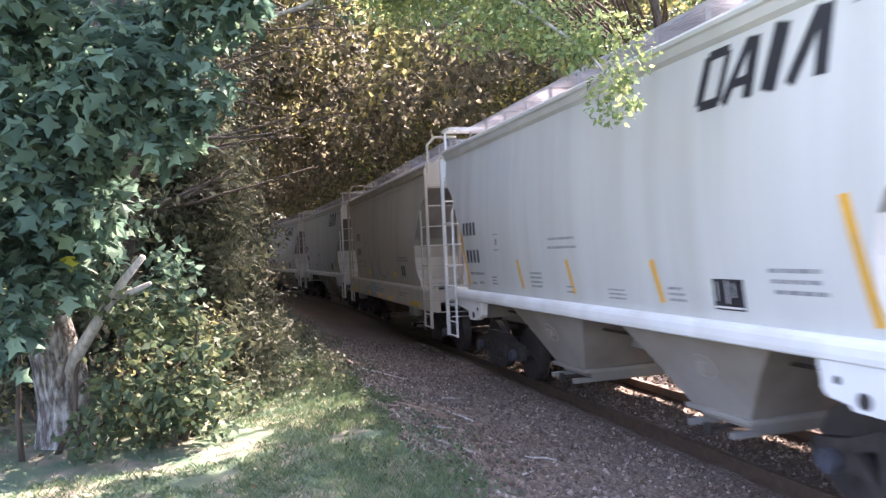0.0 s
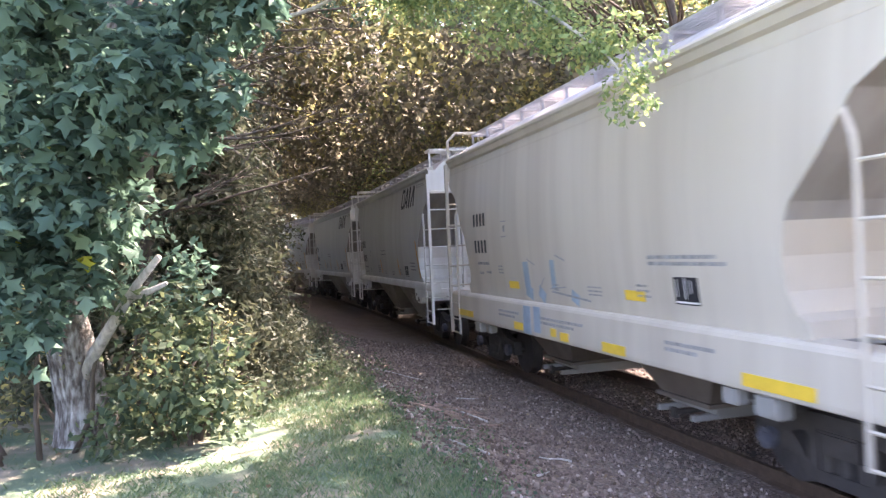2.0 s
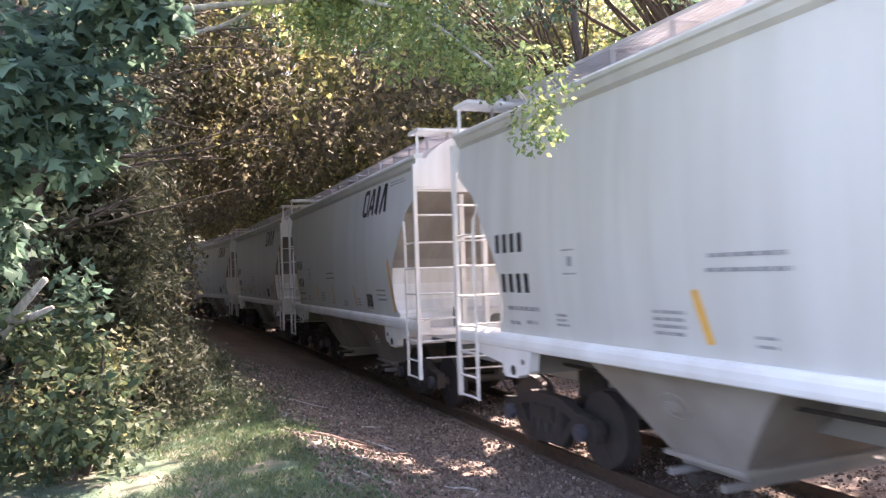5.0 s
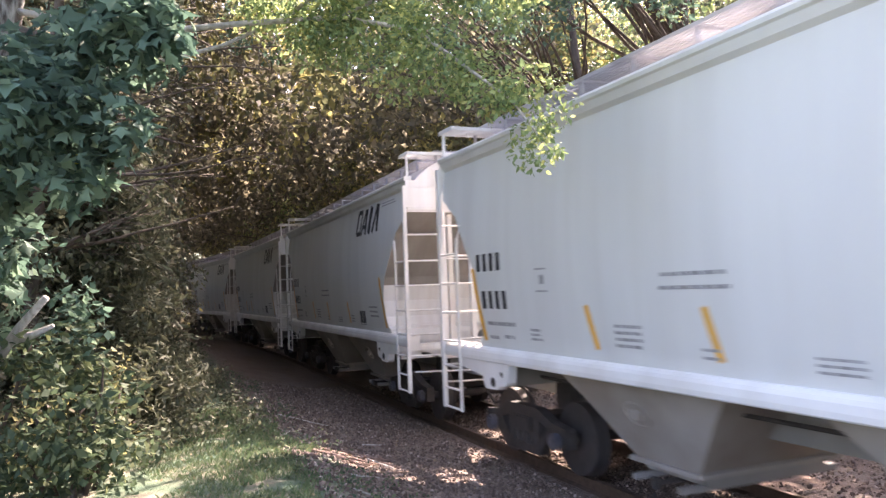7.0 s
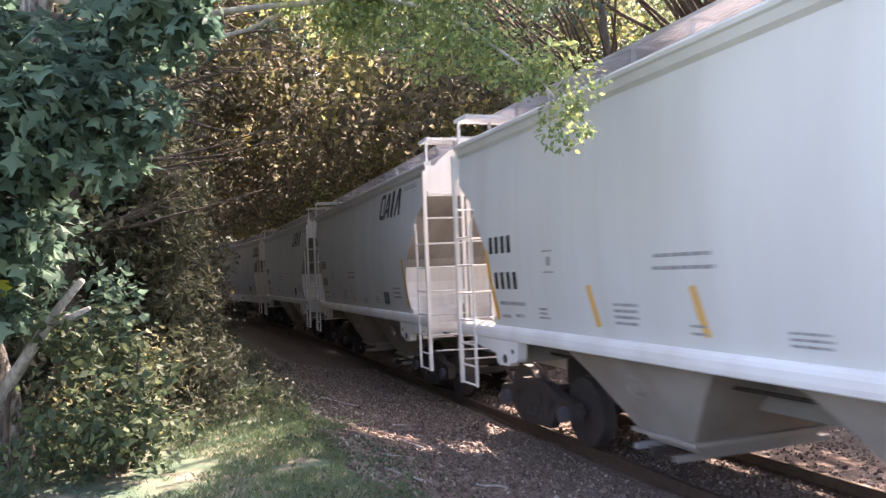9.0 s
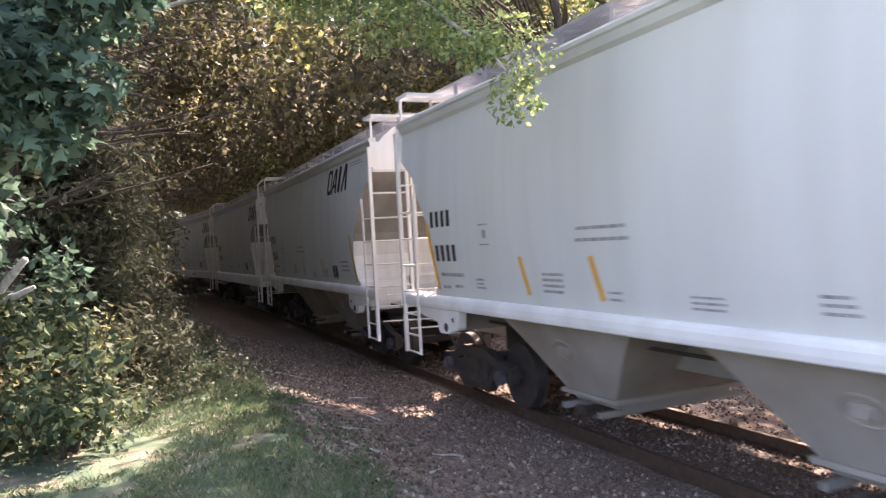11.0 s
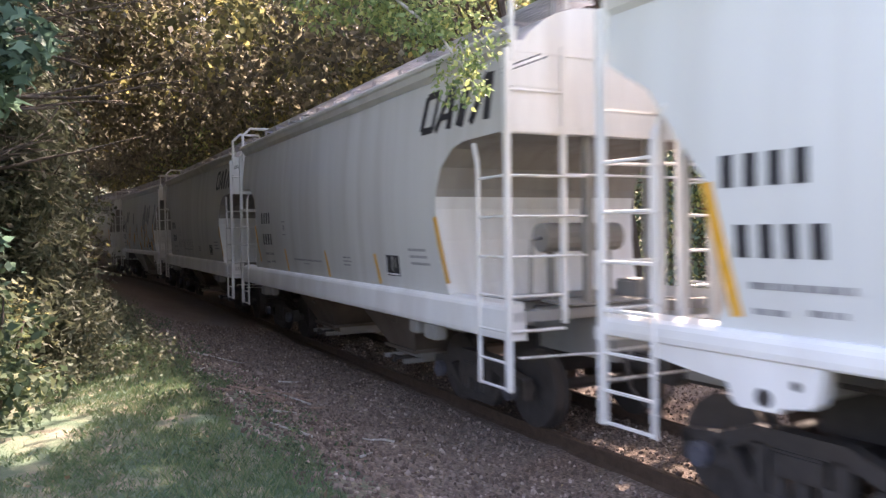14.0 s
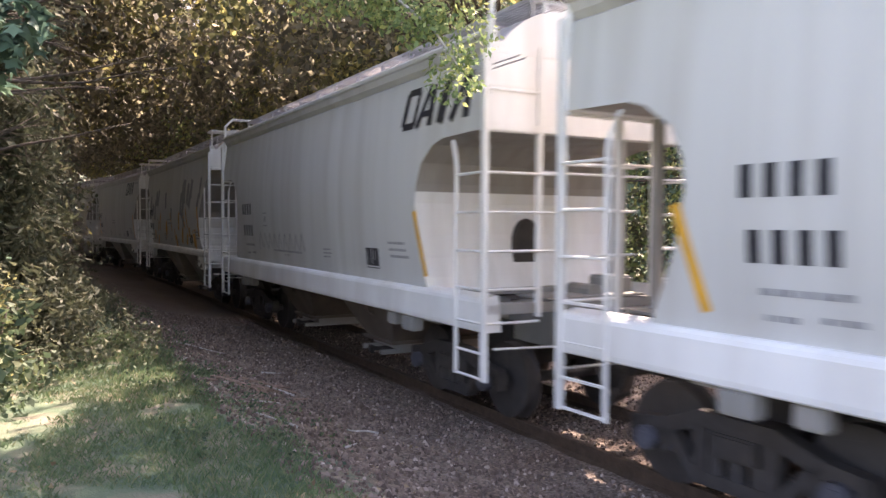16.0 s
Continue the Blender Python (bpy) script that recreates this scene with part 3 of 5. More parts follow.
            prism(bm, [(c + a, b) for a, b in ((-.72, .55), (-.6, .56), (-.36, .30), (.36, .30), (.6, .56), (.72, .55), (.42, .19), (-.42, .19))], y0, y1)
            for k in (-1, 1):
                prism(bm, [(c + k * a, b) for a, b in ((.26, .29), (.38, .29), (.4, .68), (.26, .68))], y0, y1)
                prism(bm, [(c + k * a, b) for a, b in ((1.0, .36), (1.1, .38), (1.1, .6), (1.0, .6))], y0, y1)
                prism(bm, [(c + k * a, b) for a, b in ((.62, .38), (.74, .36), (.76, .6), (.66, .62))], y0, y1)
            part("side_frame", bm, M_iron, truck)
        for sgn in (-1, 1):
            for w in (-.87, .87):
                bm = bmesh.new()
                disc(bm, c + w, .455, sgn * 1.12, sgn * 1.2, .105, 16)
                disc(bm, c + w, .455, sgn * 1.2, sgn * 1.215, .06, 12)
                part("bearing_cap", bm, M_cap, truck, "bluish worn bearing end cap")
        for sgn in (-1, 1):
            for k in (-.2, 0, .2):
                bm = bmesh.new()
                tube(bm, [(e * 4.5 + k, sgn * 1.05, .28 + .013 * q) for q in range(0, 15)], .075 if k else .08, 8)
                part("spring", bm, M_iron, truck)
        for w in (-.87, .87):
            bm = bmesh.new()
            for sgn in (-1, 1):
                disc(bm, 0, 0, sgn * .69, sgn * .83, .455, 28)
                disc(bm, 0, 0, sgn * .66, sgn * .69, .485, 28)
                box(bm, -.035, .035, min(sgn * .83, sgn * .845), max(sgn * .83, sgn * .845), .14, .34)
            tube(bm, [(0, -1.15, 0), (0, 1.15, 0)], .07, 8)
            ws = part("wheelset", bm, M_steel, truck, "worn steel wheelset")
            ws.location = (e * 4.5 + w, 0, .455)
    return car


LENGTHS = [13.61, 13.61, 13.56, 13.58, 13.64, 13.7, 13.68, 13.66, 13.4, 13.31, 13.6, 13.6, 13.6, 13.6]
MIDS = [9.2 - 13.61]
for la, lb in zip(LENGTHS, LENGTHS[1:]):
    MIDS.append(MIDS[-1] + (la + lb) / 2)
BACK = [.25, .25, .05, .25, .45, .55, .55, .55, .55, .55, .4, .4, .4, .4]
L0 = (2.6, 3.58, 1.72, .54)
L1 = (3.95, 3.55, 1.8, .52)
SPECS = [
    # the first car stays out of view, added for the shade it casts
    dict(label="pale grey covered hopper car ahead, out of view, added for its shade", logo=L0, stripes=(-2.05, -.28, 1.82)),
    dict(label="light grey covered hopper car with black emblem", paint=M_grey, logo=L0, stripes=(-2.05, -.28, 1.82)),
    dict(label="tan weathered hopper car with deep sill and graffiti", paint=M_tan, half=5.9, sill=(.98, 1.5), hoppers=False, tail_stripe=False, lead_stripe=False, ribs=True, band=False),
    dict(label="light grey hopper car with yellow end stripe", paint=M_grey, logo=L0, stripes=(-1.0, 1.9), tail_stripe=False),
    dict(label="pale grey hopper car with bright yellow stripes", logo=L0, stripes=(-2.05, -.28, 1.82)),
    dict(label="light grey hopper car with short yellow stripes", logo=L0, stripes=(-2.05, -.28, 1.82)),
    dict(label="pale blue-grey hopper car with yellow stripes", logo=L0, stripes=(-2.05, -.6)),
    dict(label="pale grey hopper car with long tail stripe", logo=L0, stripes=(-2.05, -.28, 1.82)),
    dict(label="pale grey hopper car with deep white sill", paint=M_dull, logo=L1, sill=(1.15, 1.53), hoppers=False, stripes=(-2.3, .2, 2.45), hoops=True),
    dict(label="light grey hopper car with spray scrawls on the side", paint=M_dull, logo=L1, sill=(1.15, 1.53), hoppers=False, stripes=(), tail_stripe=False, hoops=True, tank=False),
    dict(label="grey hopper car with orange graffiti", paint=M_grey, half=5.6, stripes=(), tail_stripe=False, lead_stripe=False, logo=None),
    dict(label="grey hopper car far back in the train", paint=M_grey, logo=L0),
    dict(label="tan hopper car far back in the train", paint=M_tan, logo=None, lead_stripe=False, tail_stripe=False),
    dict(label="grey hopper car at the back of the train", paint=M_grey, logo=L0),
]
CARS = [hopper_car(**spec) for spec in SPECS]

# spray paint and yellow films on single cars
for u0, z0, u1, z1, w in ((-1.5, 1.6, -1.52, 2.14, .24), (-1.5, 1.56, -1.45, 1.75, .3), (-.46, 1.74, -.44, 2.17, .17), (-1.0, 1.56, -.9, 1.72, .26), (.2, 1.56, .26, 1.72, .24)):
    bm = bmesh.new()
    stroke(bm, u0, z0, u1, z1, w)
    part("graffiti", bm, M_blue, CARS[2], "pale blue spray paint")
for u, z, w, h in ((-1.6, 1.0, .3, .44), (-1.16, 1.05, .26, .4)):
    bm = bmesh.new()
    box(bm, u, u + w, -1.601, -1.596, z, z + h)
    part("graffiti", bm, M_blue, CARS[2], "pale blue spray paint")
for u0, z0, u1, z1, w in ((-1.42, 2.18, -1.12, 2.09, .02), (-.3, 2.24, .02, 2.16, .025), (-.56, 1.70, .7, 1.62, .03), (-.6, 1.74, -.05, 1.78, .02), (-1.05, 1.7, -.8, 1.9, .02)):
    bm = bmesh.new()
    stroke(bm, u0, z0, u1, z1, w)
    part("graffiti", bm, M_stencil, CARS[2], "thin grey spray scrawl")
for u, w, z in ((-5.36, 1.02, 1.04), (-2.04, .4, 1.03), (-.51, .2, 1.05), (-.17, .28, 1.02), (1.12, .6, 1.02), (3.88, .92, 1.03)):
    bm = bmesh.new()
    box(bm, u, u + w, -1.603, -1.597, z, z + .12)
    part("reflector", bm, M_lemon, CARS[2], "yellow reflective film")
for u, w in ((-2.37, .46), (1.65, .47)):
    bm = bmesh.new()
    rect(bm, u, u + w, 1.69, 1.81)
    part("reflector", bm, M_lemon, CARS[2], "yellow reflective film")
for u, w in ((-2.8, 1.0), (-1.0, 1.5), (2.6, .85)):
    bm = bmesh.new()
    for i in range(2):
        x = u
        while x < u + w - i * .25:
            box(bm, x, x + .075, -1.599, -1.5955, 1.27 - i * .07, 1.31 - i * .07)
            x += .1
    tagged(part("stencil_text", bm, M_stencil, CARS[2], "small dark stencil lines on the sill"), kind="stuff")
rng = random.Random(5)
for k in range(22):
    bm = bmesh.new()
    u, z = rng.uniform(-4.2, 4.2), rng.uniform(1.75, 2.5)
    stroke(bm, u, z - .2, u + rng.uniform(-.25, .3), z + rng.uniform(.1, .4), rng.uniform(.1, .22))
    part("graffiti", bm, M_orange, CARS[10], "orange spray paint shapes")
for k in range(18):
    bm = bmesh.new()
    u, z = rng.uniform(-4.4, 4.4), rng.uniform(2.5, 3.4)
    stroke(bm, u, z - .3, u + rng.uniform(-.2, .4), z + rng.uniform(.0, .5), rng.uniform(.15, .35))
    part("graffiti", bm, M_stencil, CARS[10], "dark grey spray paint shapes")
for k in range(9):
    bm = bmesh.new()
    u = -2.9 + k * .33
    stroke(bm, u, 1.8, u + .12, 2.15, .03)
    stroke(bm, u + .12, 2.15, u + .26, 1.85, .03)
    part("graffiti", bm, M_stencil, CARS[9], "thin dark spray scrawl")
# solid dark oval on the end plate; its colour stands for an opening's shade
bm = bmesh.new()
prism(bm, [(.1 + .23 * math.cos(k * math.pi / 8), 2.0 + (.42 if math.sin(k * math.pi / 8) > 0 else .5) * math.sin(k * math.pi / 8)) for k in range(16)], 4.40, 4.475, 'x')
part("end_opening", bm, M_iron, CARS[9], "dark oval disc painting in a shaded end plate opening")


# ---- ground ----
def lateral(x, y):
    """Metres to the west of the track's centre line, near enough."""
    s = y
    for _ in range(3):
        p = on_track(max(min(s, 220), -220))
        s += y - p.y
    return (on_track(max(min(s, 220), -220)).x - x) * math.cos(heading(s))


def blend(a, b, f):
    f = min(max(f, 0.0), 1.0)
    f = f * f * (3 - 2 * f)
    return a + (b - a) * f


def ground_z(x, y):
    q = lateral(x, y)
    bank = 0.58 + 0.05 * noise.noise((x * .5, y * .5, 0))
    z = blend(-0.16, 0.02, (q - 1.5) / 1.2)
    z = blend(z, bank, (q - 2.4) / 2.2)
    if q > 6.5:
        z = blend(bank, bank + 1.2, (q - 7) / 12)
    if q < -1.5:
        z = blend(-0.16, -0.5, (-q - 1.5) / 2.5)
        if q < -7:
            z = blend(-0.5, 3.5, (-q - 9) / 16)
    far = math.hypot(x - 6, y) - 50
    if far > 0:
        z += 16 * min(far / 70, 1) ** 1.5 * (0 if abs(q) < 4 else min((abs(q) - 4) / 25, 1))
    return z + 0.025 * noise.noise((x * 1.7, y * 1.7, 4)) + 0.012 * noise.noise((x * 6, y * 6, 9))


def ground_material():
    """Grass and dry leaf litter on the bank, brown dirt and fine gravel towards the rails; the border wanders."""
    m = bpy.data.materials.new("grass_and_gravel_ground")
    m.use_nodes = True
    n, l = m.node_tree.nodes, m.node_tree.links
    p = n["Principled BSDF"]
    p.inputs["Roughness"].default_value = 0.95
    tc = n.new("ShaderNodeTexCoord")
    att = n.new("ShaderNodeAttribute")
    att.attribute_name = "gravel"

    def noisy(scale, detail=6):
        t = n.new("ShaderNodeTexNoise")
        t.inputs["Scale"].default_value, t.inputs["Detail"].default_value = scale, detail
        l.new(tc.outputs["Object"], t.inputs["Vector"])
        return t.outputs[0]

    def ramp(src, stops):
        r = n.new("ShaderNodeValToRGB")
        e = r.color_ramp.elements
        e[0].position, e[0].color = stops[0][0], (*stops[0][1], 1)
        e[1].position, e[1].color = stops[-1][0], (*stops[-1][1], 1)
        for pos, c in stops[1:-1]:
            k = e.new(pos)
            k.color = (*c, 1)
        l.new(src, r.inputs[0])
        return r.outputs[0]
    grass = ramp(noisy(2.2), [(.3, (.05, .095, .06)), (.47, (.085, .125, .075)), (.59, (.16, .155, .11)), (.74, (.29, .245, .18))])
    gravel = ramp(noisy(26, 10), [(.3, (.075, .056, .046)), (.5, (.165, .128, .107)), (.62, (.235, .188, .16)), (.75, (.40, .35, .32))])
    stain = ramp(noisy(.9), [(.4, (1, 1, 1)), (.7, (.8, .62, .52))])
    mul = n.new("ShaderNodeMix")
    mul.data_type, mul.blend_type = 'RGBA', 'MULTIPLY'
    mul.inputs["Factor"].default_value = 0.7
    l.new(gravel, mul.inputs["A"])
    l.new(stain, mul.inputs["B"])
    add = n.new("ShaderNodeMath")
    add.operation = 'ADD'
    l.new(att.outputs["Fac"], add.inputs[0])
    sub = n.new("ShaderNodeMath")
    sub.operation = 'MULTIPLY_ADD'
    sub.inputs[1].default_value, sub.inputs[2].default_value = 1.4, -0.7
    l.new(noisy(1.6, 8), sub.inputs[0])
    l.new(sub.outputs[0], add.inputs[1])
    edge = n.new("ShaderNodeMapRange")
    edge.inputs[1].default_value, edge.inputs[2].default_value = 0.35, 0.65
    l.new(add.outputs[0], edge.inputs[0])
    mix = n.new("ShaderNodeMix")
    mix.data_type = 'RGBA'
    l.new(edge.outputs[0], mix.inputs["Factor"])
    l.new(grass, mix.inputs["A"])
    l.new(mul.outputs["Result"], mix.inputs["B"])
    l.new(mix.outputs["Result"], p.inputs["Base Color"])
    b = n.new("ShaderNodeBump")
    b.inputs["Strength"].default_value, b.inputs["Distance"].default_value = 0.8, 0.03
    l.new(noisy(45, 8), b.inputs["Height"])
    l.new(b.outputs[0], p.inputs["Normal"])
    return m


def ticks(lo, hi, near0, near1, fine, coarse):
    out, v = [], near0
    while v < near1:
        out.append(v)
        v += fine
    v, st = near1, fine
    while v < hi:
        out.append(v)
        st = min(st * 1.25, coarse)
        v += st
    out.append(hi)
    v, st = near0, fine
    while v > lo:
        st = min(st * 1.25, coarse)
        v -= st
        out.insert(0, max(v, lo))
    return out


gx, gy = ticks(-220, 220, -5, 11, .16, 12), ticks(-240, 240, 2, 24, .2, 12)
gv = [(x, y, ground_z(x, y)) for y in gy for x in gx]
gf = [(j * len(gx) + i, j * len(gx) + i + 1, (j + 1) * len(gx) + i + 1, (j + 1) * len(gx) + i) for j in range(len(gy) - 1) for i in range(len(gx) - 1)]
ground = tagged(raw("ground", gv, gf, ground_material()), "grassy bank with leaf litter sloping to gravel", "ground", kind="structure")
at = ground.data.attributes.new("gravel", 'FLOAT', 'POINT')
at.data.foreach_set("value", [min(max((4.75 - lateral(x, y)) / 1.6, 0), 1) if lateral(x, y) > -9 else 0 for x, y, z in gv])
ground.data.polygons.foreach_set("use_smooth", [True] * len(gf))

# ---- rails and ties ----
track = tagged(new("railway_track"), "rusty rails on weathered wooden ties in ballast", "railway track", kind="structure")
PROFILE = [(-.07, -.17), (.07, -.17), (.07, -.155), (.012, -.13), (.012, -.045), (.036, -.035), (.036, -.004), (.028, 0), (-.028, 0), (-.036, -.004), (-.036, -.035), (-.012, -.045), (-.012, -.13), (-.07, -.155)]
for off in (.755, -.755):
    verts, faces, k = [], [], len(PROFILE)
    stations = [s for s in range(-200, 200, 2)]
    for s in stations:
        verts += [side_of(s, off + a, b) for a, b in PROFILE]
    for i in range(len(stations) - 1):
        faces += [(i * k + j, i * k + (j + 1) % k, (i + 1) * k + (j + 1) % k, (i + 1) * k + j) for j in range(k)]
    raw("rail", verts, faces, M_rail, track)

# ---- foliage ----
def keeps_clear(x, y, z, r):
    """Low growth on the bank stays back from the line of sight along the curve."""
    return z > 5.2 or y > 48 or x + r < .130 * y - .12 or lateral(x, y) < 0


def leaf_cloud(name, clumps, mat, parent, shape, size, rng, hang=0.3, flat=0.0):
    """Many small leaves round the given clumps: (place, radius, count)."""
    cs = np.array([c for c, r, n in clumps for _ in range(n)], dtype=float)
    rs = np.array([r for c, r, n in clumps for _ in range(n)], dtype=float)
    n = len(cs)
    d = rng.normal(size=(n, 3))
    d /= np.linalg.norm(d, axis=1)[:, None]
    pos = cs + d * (rs * rng.random(n) ** 0.45)[:, None] * np.array([1, 1, 1 - flat])
    nrm = rng.normal(size=(n, 3)) * .55 + d * .35 + np.array([0, 0, .55])
    nrm /= np.linalg.norm(nrm, axis=1)[:, None]
    tip = rng.normal(size=(n, 3)) + np.array([0, 0, -hang * 2])
    tip -= nrm * (tip * nrm).sum(1)[:, None]
    tip /= np.linalg.norm(tip, axis=1)[:, None]
    wid = np.cross(nrm, tip)
    sz = size * rng.uniform(.55, 1.25, n)
    outline, fold = shape
    k = len(outline)
    v = np.empty((n, k, 3))
    for j, (a, b) in enumerate(outline):
        v[:, j] = pos + (tip * a + wid * b - nrm * (abs(b) * fold)) * sz[:, None]
    me = bpy.data.meshes.new(name)
    me.vertices.add(n * k)
    me.vertices.foreach_set("co", v.ravel())
    if k == 4:
        tri = np.array([(0, 1, 2, 3)])
    else:
        tri = np.array([(0, j, j + 1) for j in range(1, k - 1)])
    m = tri.shape[1]
    f = (np.arange(n)[:, None, None] * k + tri[None]).reshape(-1, m)
    me.loops.add(f.size)
    me.loops.foreach_set("vertex_index", f.ravel())
    me.polygons.add(len(f))
    me.polygons.foreach_set("loop_start", np.arange(len(f)) * m)
    me.update(calc_edges=True)
    me.materials.append(mat)
    ob = new(name, me)
    ob.parent = parent
    return ob


MAPLE = ([(-.1, 0), (.0, .42), (.28, .30), (.42, .55), (.55, .2), (1.0, 0), (.55, -.2), (.42, -.55), (.28, -.30), (.0, -.42)], .25)
OVAL = ([(0, 0), (.45, .27), (1, 0), (.45, -.27)], .3)
SPRAY = ([(0, 0), (.5, .10), (1, 0), (.5, -.10)], .1)

M_maple = leaf_material("maple_leaves", (.06, .115, .088), (.11, .19, .14), (.20, .30, .20), .45)
M_light = leaf_material("light_green_leaves", (.13, .20, .095), (.25, .34, .15), (.48, .50, .20), .5)
M_yellow_leaf = leaf_material("yellowing_leaves", (.09, .098, .054), (.175, .178, .09), (.46, .41, .16), .45)
M_brown_leaf = leaf_material("brown_autumn_leaves", (.095, .09, .068), (.16, .152, .113), (.33, .295, .20), .45)
M_cedar = leaf_material("cedar_sprays", (.055, .068, .043), (.09, .103, .064), (.145, .146, .09), .38)
M_turned = leaf_material("turned_yellow_leaves", (.45, .48, .06), (.55, .55, .08), (.62, .56, .12), .45)
M_bush = leaf_material("bush_leaves", (.05, .08, .05), (.08, .12, .067), (.16, .19, .09), .4)
M_litter = leaf_material("fallen_leaves", (.10, .065, .04), (.22, .16, .10), (.42, .34, .22), .1)
M_blade = leaf_material("grass_blades", (.07, .125, .066), (.115, .175, .09), (.20, .215, .12), .4)
NP = np.random.default_rng(7)


def limb(bm, start, end, r0, r1, rng, bend=.12, steps=6):
    a, b = Vector(start), Vector(end)
    ln = (b - a).length
    pts = []
    off = Vector((0, 0, 0))
    for i in range(steps + 1):
        f = i / steps
        if 0 < i < steps:
            off += Vector((rng.uniform(-1, 1), rng.uniform(-1, 1), rng.uniform(-.6, .6))) * ln * bend / steps
        pts.append(a.lerp(b, f) + off)
    tube(bm, pts, r0, 8, r1)
    return pts


def tree(label, base, height, r, spread, mat, leaf, shape, size, count, seed, bark=None, low=.3, name="tree", clump=.8, cat="tree"):
    """A trunk with limbs; the leaves sit in clumps along the limbs."""
    rng = random.Random(seed)
    x, y = base
    z = ground_z(x, y)
    t = tagged(new(name), label, cat, "trackside trees")
    bm = bmesh.new()
    top = Vector((x + rng.uniform(-.08, .08) * height, y + rng.uniform(-.08, .08) * height, z + height))
    stem = limb(bm, (x, y, z - .1), top, r, r * .25, rng, .15, 9)
    ends = []
    n_limbs = int(14 + 2 * height)
    for k in range(n_limbs):
        f = low + (1 - low) * k / n_limbs
        i = min(int(f * 9), 8)
        a = stem[i].lerp(stem[i + 1], f * 9 - i)
        ang = k * 2.4 + rng.uniform(-.5, .5)
        ln = spread * (1 - .55 * max(0, f - .3)) * rng.uniform(.65, 1.1)
        b = a + Vector((math.cos(ang) * ln, math.sin(ang) * ln, ln * rng.uniform(-.05, .5)))
        if not keeps_clear(b.x, b.y, b.z, .5):
            continue
        pts = limb(bm, a, b, r * .28 * (1.1 - f), .012, rng, .3, 5)
        ends += [(p, i / 5) for i, p in enumerate(pts) if i >= 2]
    part("trunk", bm, bark or M_dark_bark, t, smooth=True)
    clumps = [(p + Vector((rng.uniform(-.3, .3), rng.uniform(-.3, .3), rng.uniform(-.2, .3))), clump * rng.uniform(.5, 1.1), max(int(count / len(ends)), 3)) for p, f in ends if keeps_clear(p.x, p.y, p.z, clump)]
    leaf_cloud("crown", clumps, leaf, t, shape, size, NP)
    return t

# the big maple on the bank and its branches
def near_maple():
    rng = random.Random(3)
    t = tagged(new("maple_tree"), "large-leaved maple with flaky grey bark on the bank", "tree")
    bm = bmesh.new()
    zb = ground_z(-1.36, 8.6)
    pts = [(-1.36, 8.6, zb - .15), (-1.36, 8.6, zb + .05), (-1.37, 8.58, zb + .35), (-1.4, 8.5, zb + .8), (-1.47, 8.3, 2.0), (-1.4, 8.25, 2.9), (-1.15, 8.15, 3.9), (-.85, 8.0, 5.0), (-.6, 7.8, 7.0), (-.5, 7.5, 9.5)]
    rad = [.42, .34, .27, .24, .21, .18, .16, .14, .11, .06]
    rings = []
    for p, r in zip(pts, rad):
        rings.append([bm.verts.new((p[0] + r * (1 + .12 * math.sin(3 * a + p[2] * 2)) * math.cos(a), p[1] + r * (1 + .1 * math.cos(4 * a)) * math.sin(a), p[2])) for a in [2 * math.pi * k / 18 for k in range(18)]])
    for q, w in zip(rings, rings[1:]):
        for k in range(18):
            bm.faces.new((q[k], q[(k + 1) % 18], w[(k + 1) % 18], w[k]))
    part("trunk", bm, M_bark, t, "flaky grey bark", smooth=True)
    clumps = []
    for a, b, r in (((-1.4, 8.25, 2.9), (-1.0, 6.3, 3.3), .06), ((-1.15, 8.15, 3.9), (-.3, 6.2, 3.8), .06), ((-1.0, 8.1, 4.4), (-1.2, 6.0, 4.5), .06),
                    ((-.85, 8.0, 5.0), (.5, 6.3, 4.6), .06), ((-1.4, 8.2, 2.6), (-2.2, 6.6, 3.0), .05), ((-.7, 7.9, 5.8), (.3, 5.6, 5.6), .06),
                    ((-.7, 7.9, 5.8), (-2.2, 6.0, 5.4), .06), ((-.6, 7.8, 7.0), (1.0, 6.5, 7.2), .06), ((-.6, 7.8, 7.0), (-2.5, 7.5, 7.5), .06), ((-1.2, 8.1, 3.7), (-2.4, 7.2, 4.2), .05),
                    ((-.5, 7.5, 9.0), (1.5, 8.5, 9.0), .05), ((-.5, 7.5, 9.0), (-1.5, 5.5, 9.2), .05)):
        bm = bmesh.new()
        path = limb(bm, a, b, r, .012, rng, .3, 7)
        part("branch", bm, M_dark_bark, t, smooth=True)
        for p in path[3:]:
            clumps.append((p + Vector((rng.uniform(-.25, .25), rng.uniform(-.25, .25), rng.uniform(-.35, .1))), rng.uniform(.32, .6), 130))
    for c, r, n in (((-1.17, 6.7, 4.2), .5, 150), ((-.4, 6.6, 4.3), .45, 130), ((.05, 6.3, 3.75), .35, 90), ((-.9, 6.6, 3.6), .5, 160), ((-.25, 6.5, 3.45), .38, 120), ((-1.1, 6.9, 3.1), .4, 110), ((-.6, 6.0, 3.85), .4, 110), ((-1.5, 6.6, 3.7), .5, 130), ((-1.3, 7.3, 2.3), .4, 120), ((-.95, 7.4, 2.5), .35, 90), ((-1.55, 6.9, 1.85), .35, 90), ((-1.15, 7.3, 2.85), .4, 110), ((-1.75, 7.2, 2.6), .45, 130)):
        clumps.append((Vector(c), r, n))
    leaf_cloud("crown", clumps, M_maple, t, MAPLE, .16, NP, hang=.8)
    leaf_cloud("turned_leaves", [(c, r, 1) for c, r, n in clumps[::4]], M_turned, t, MAPLE, .15, NP, hang=.8)


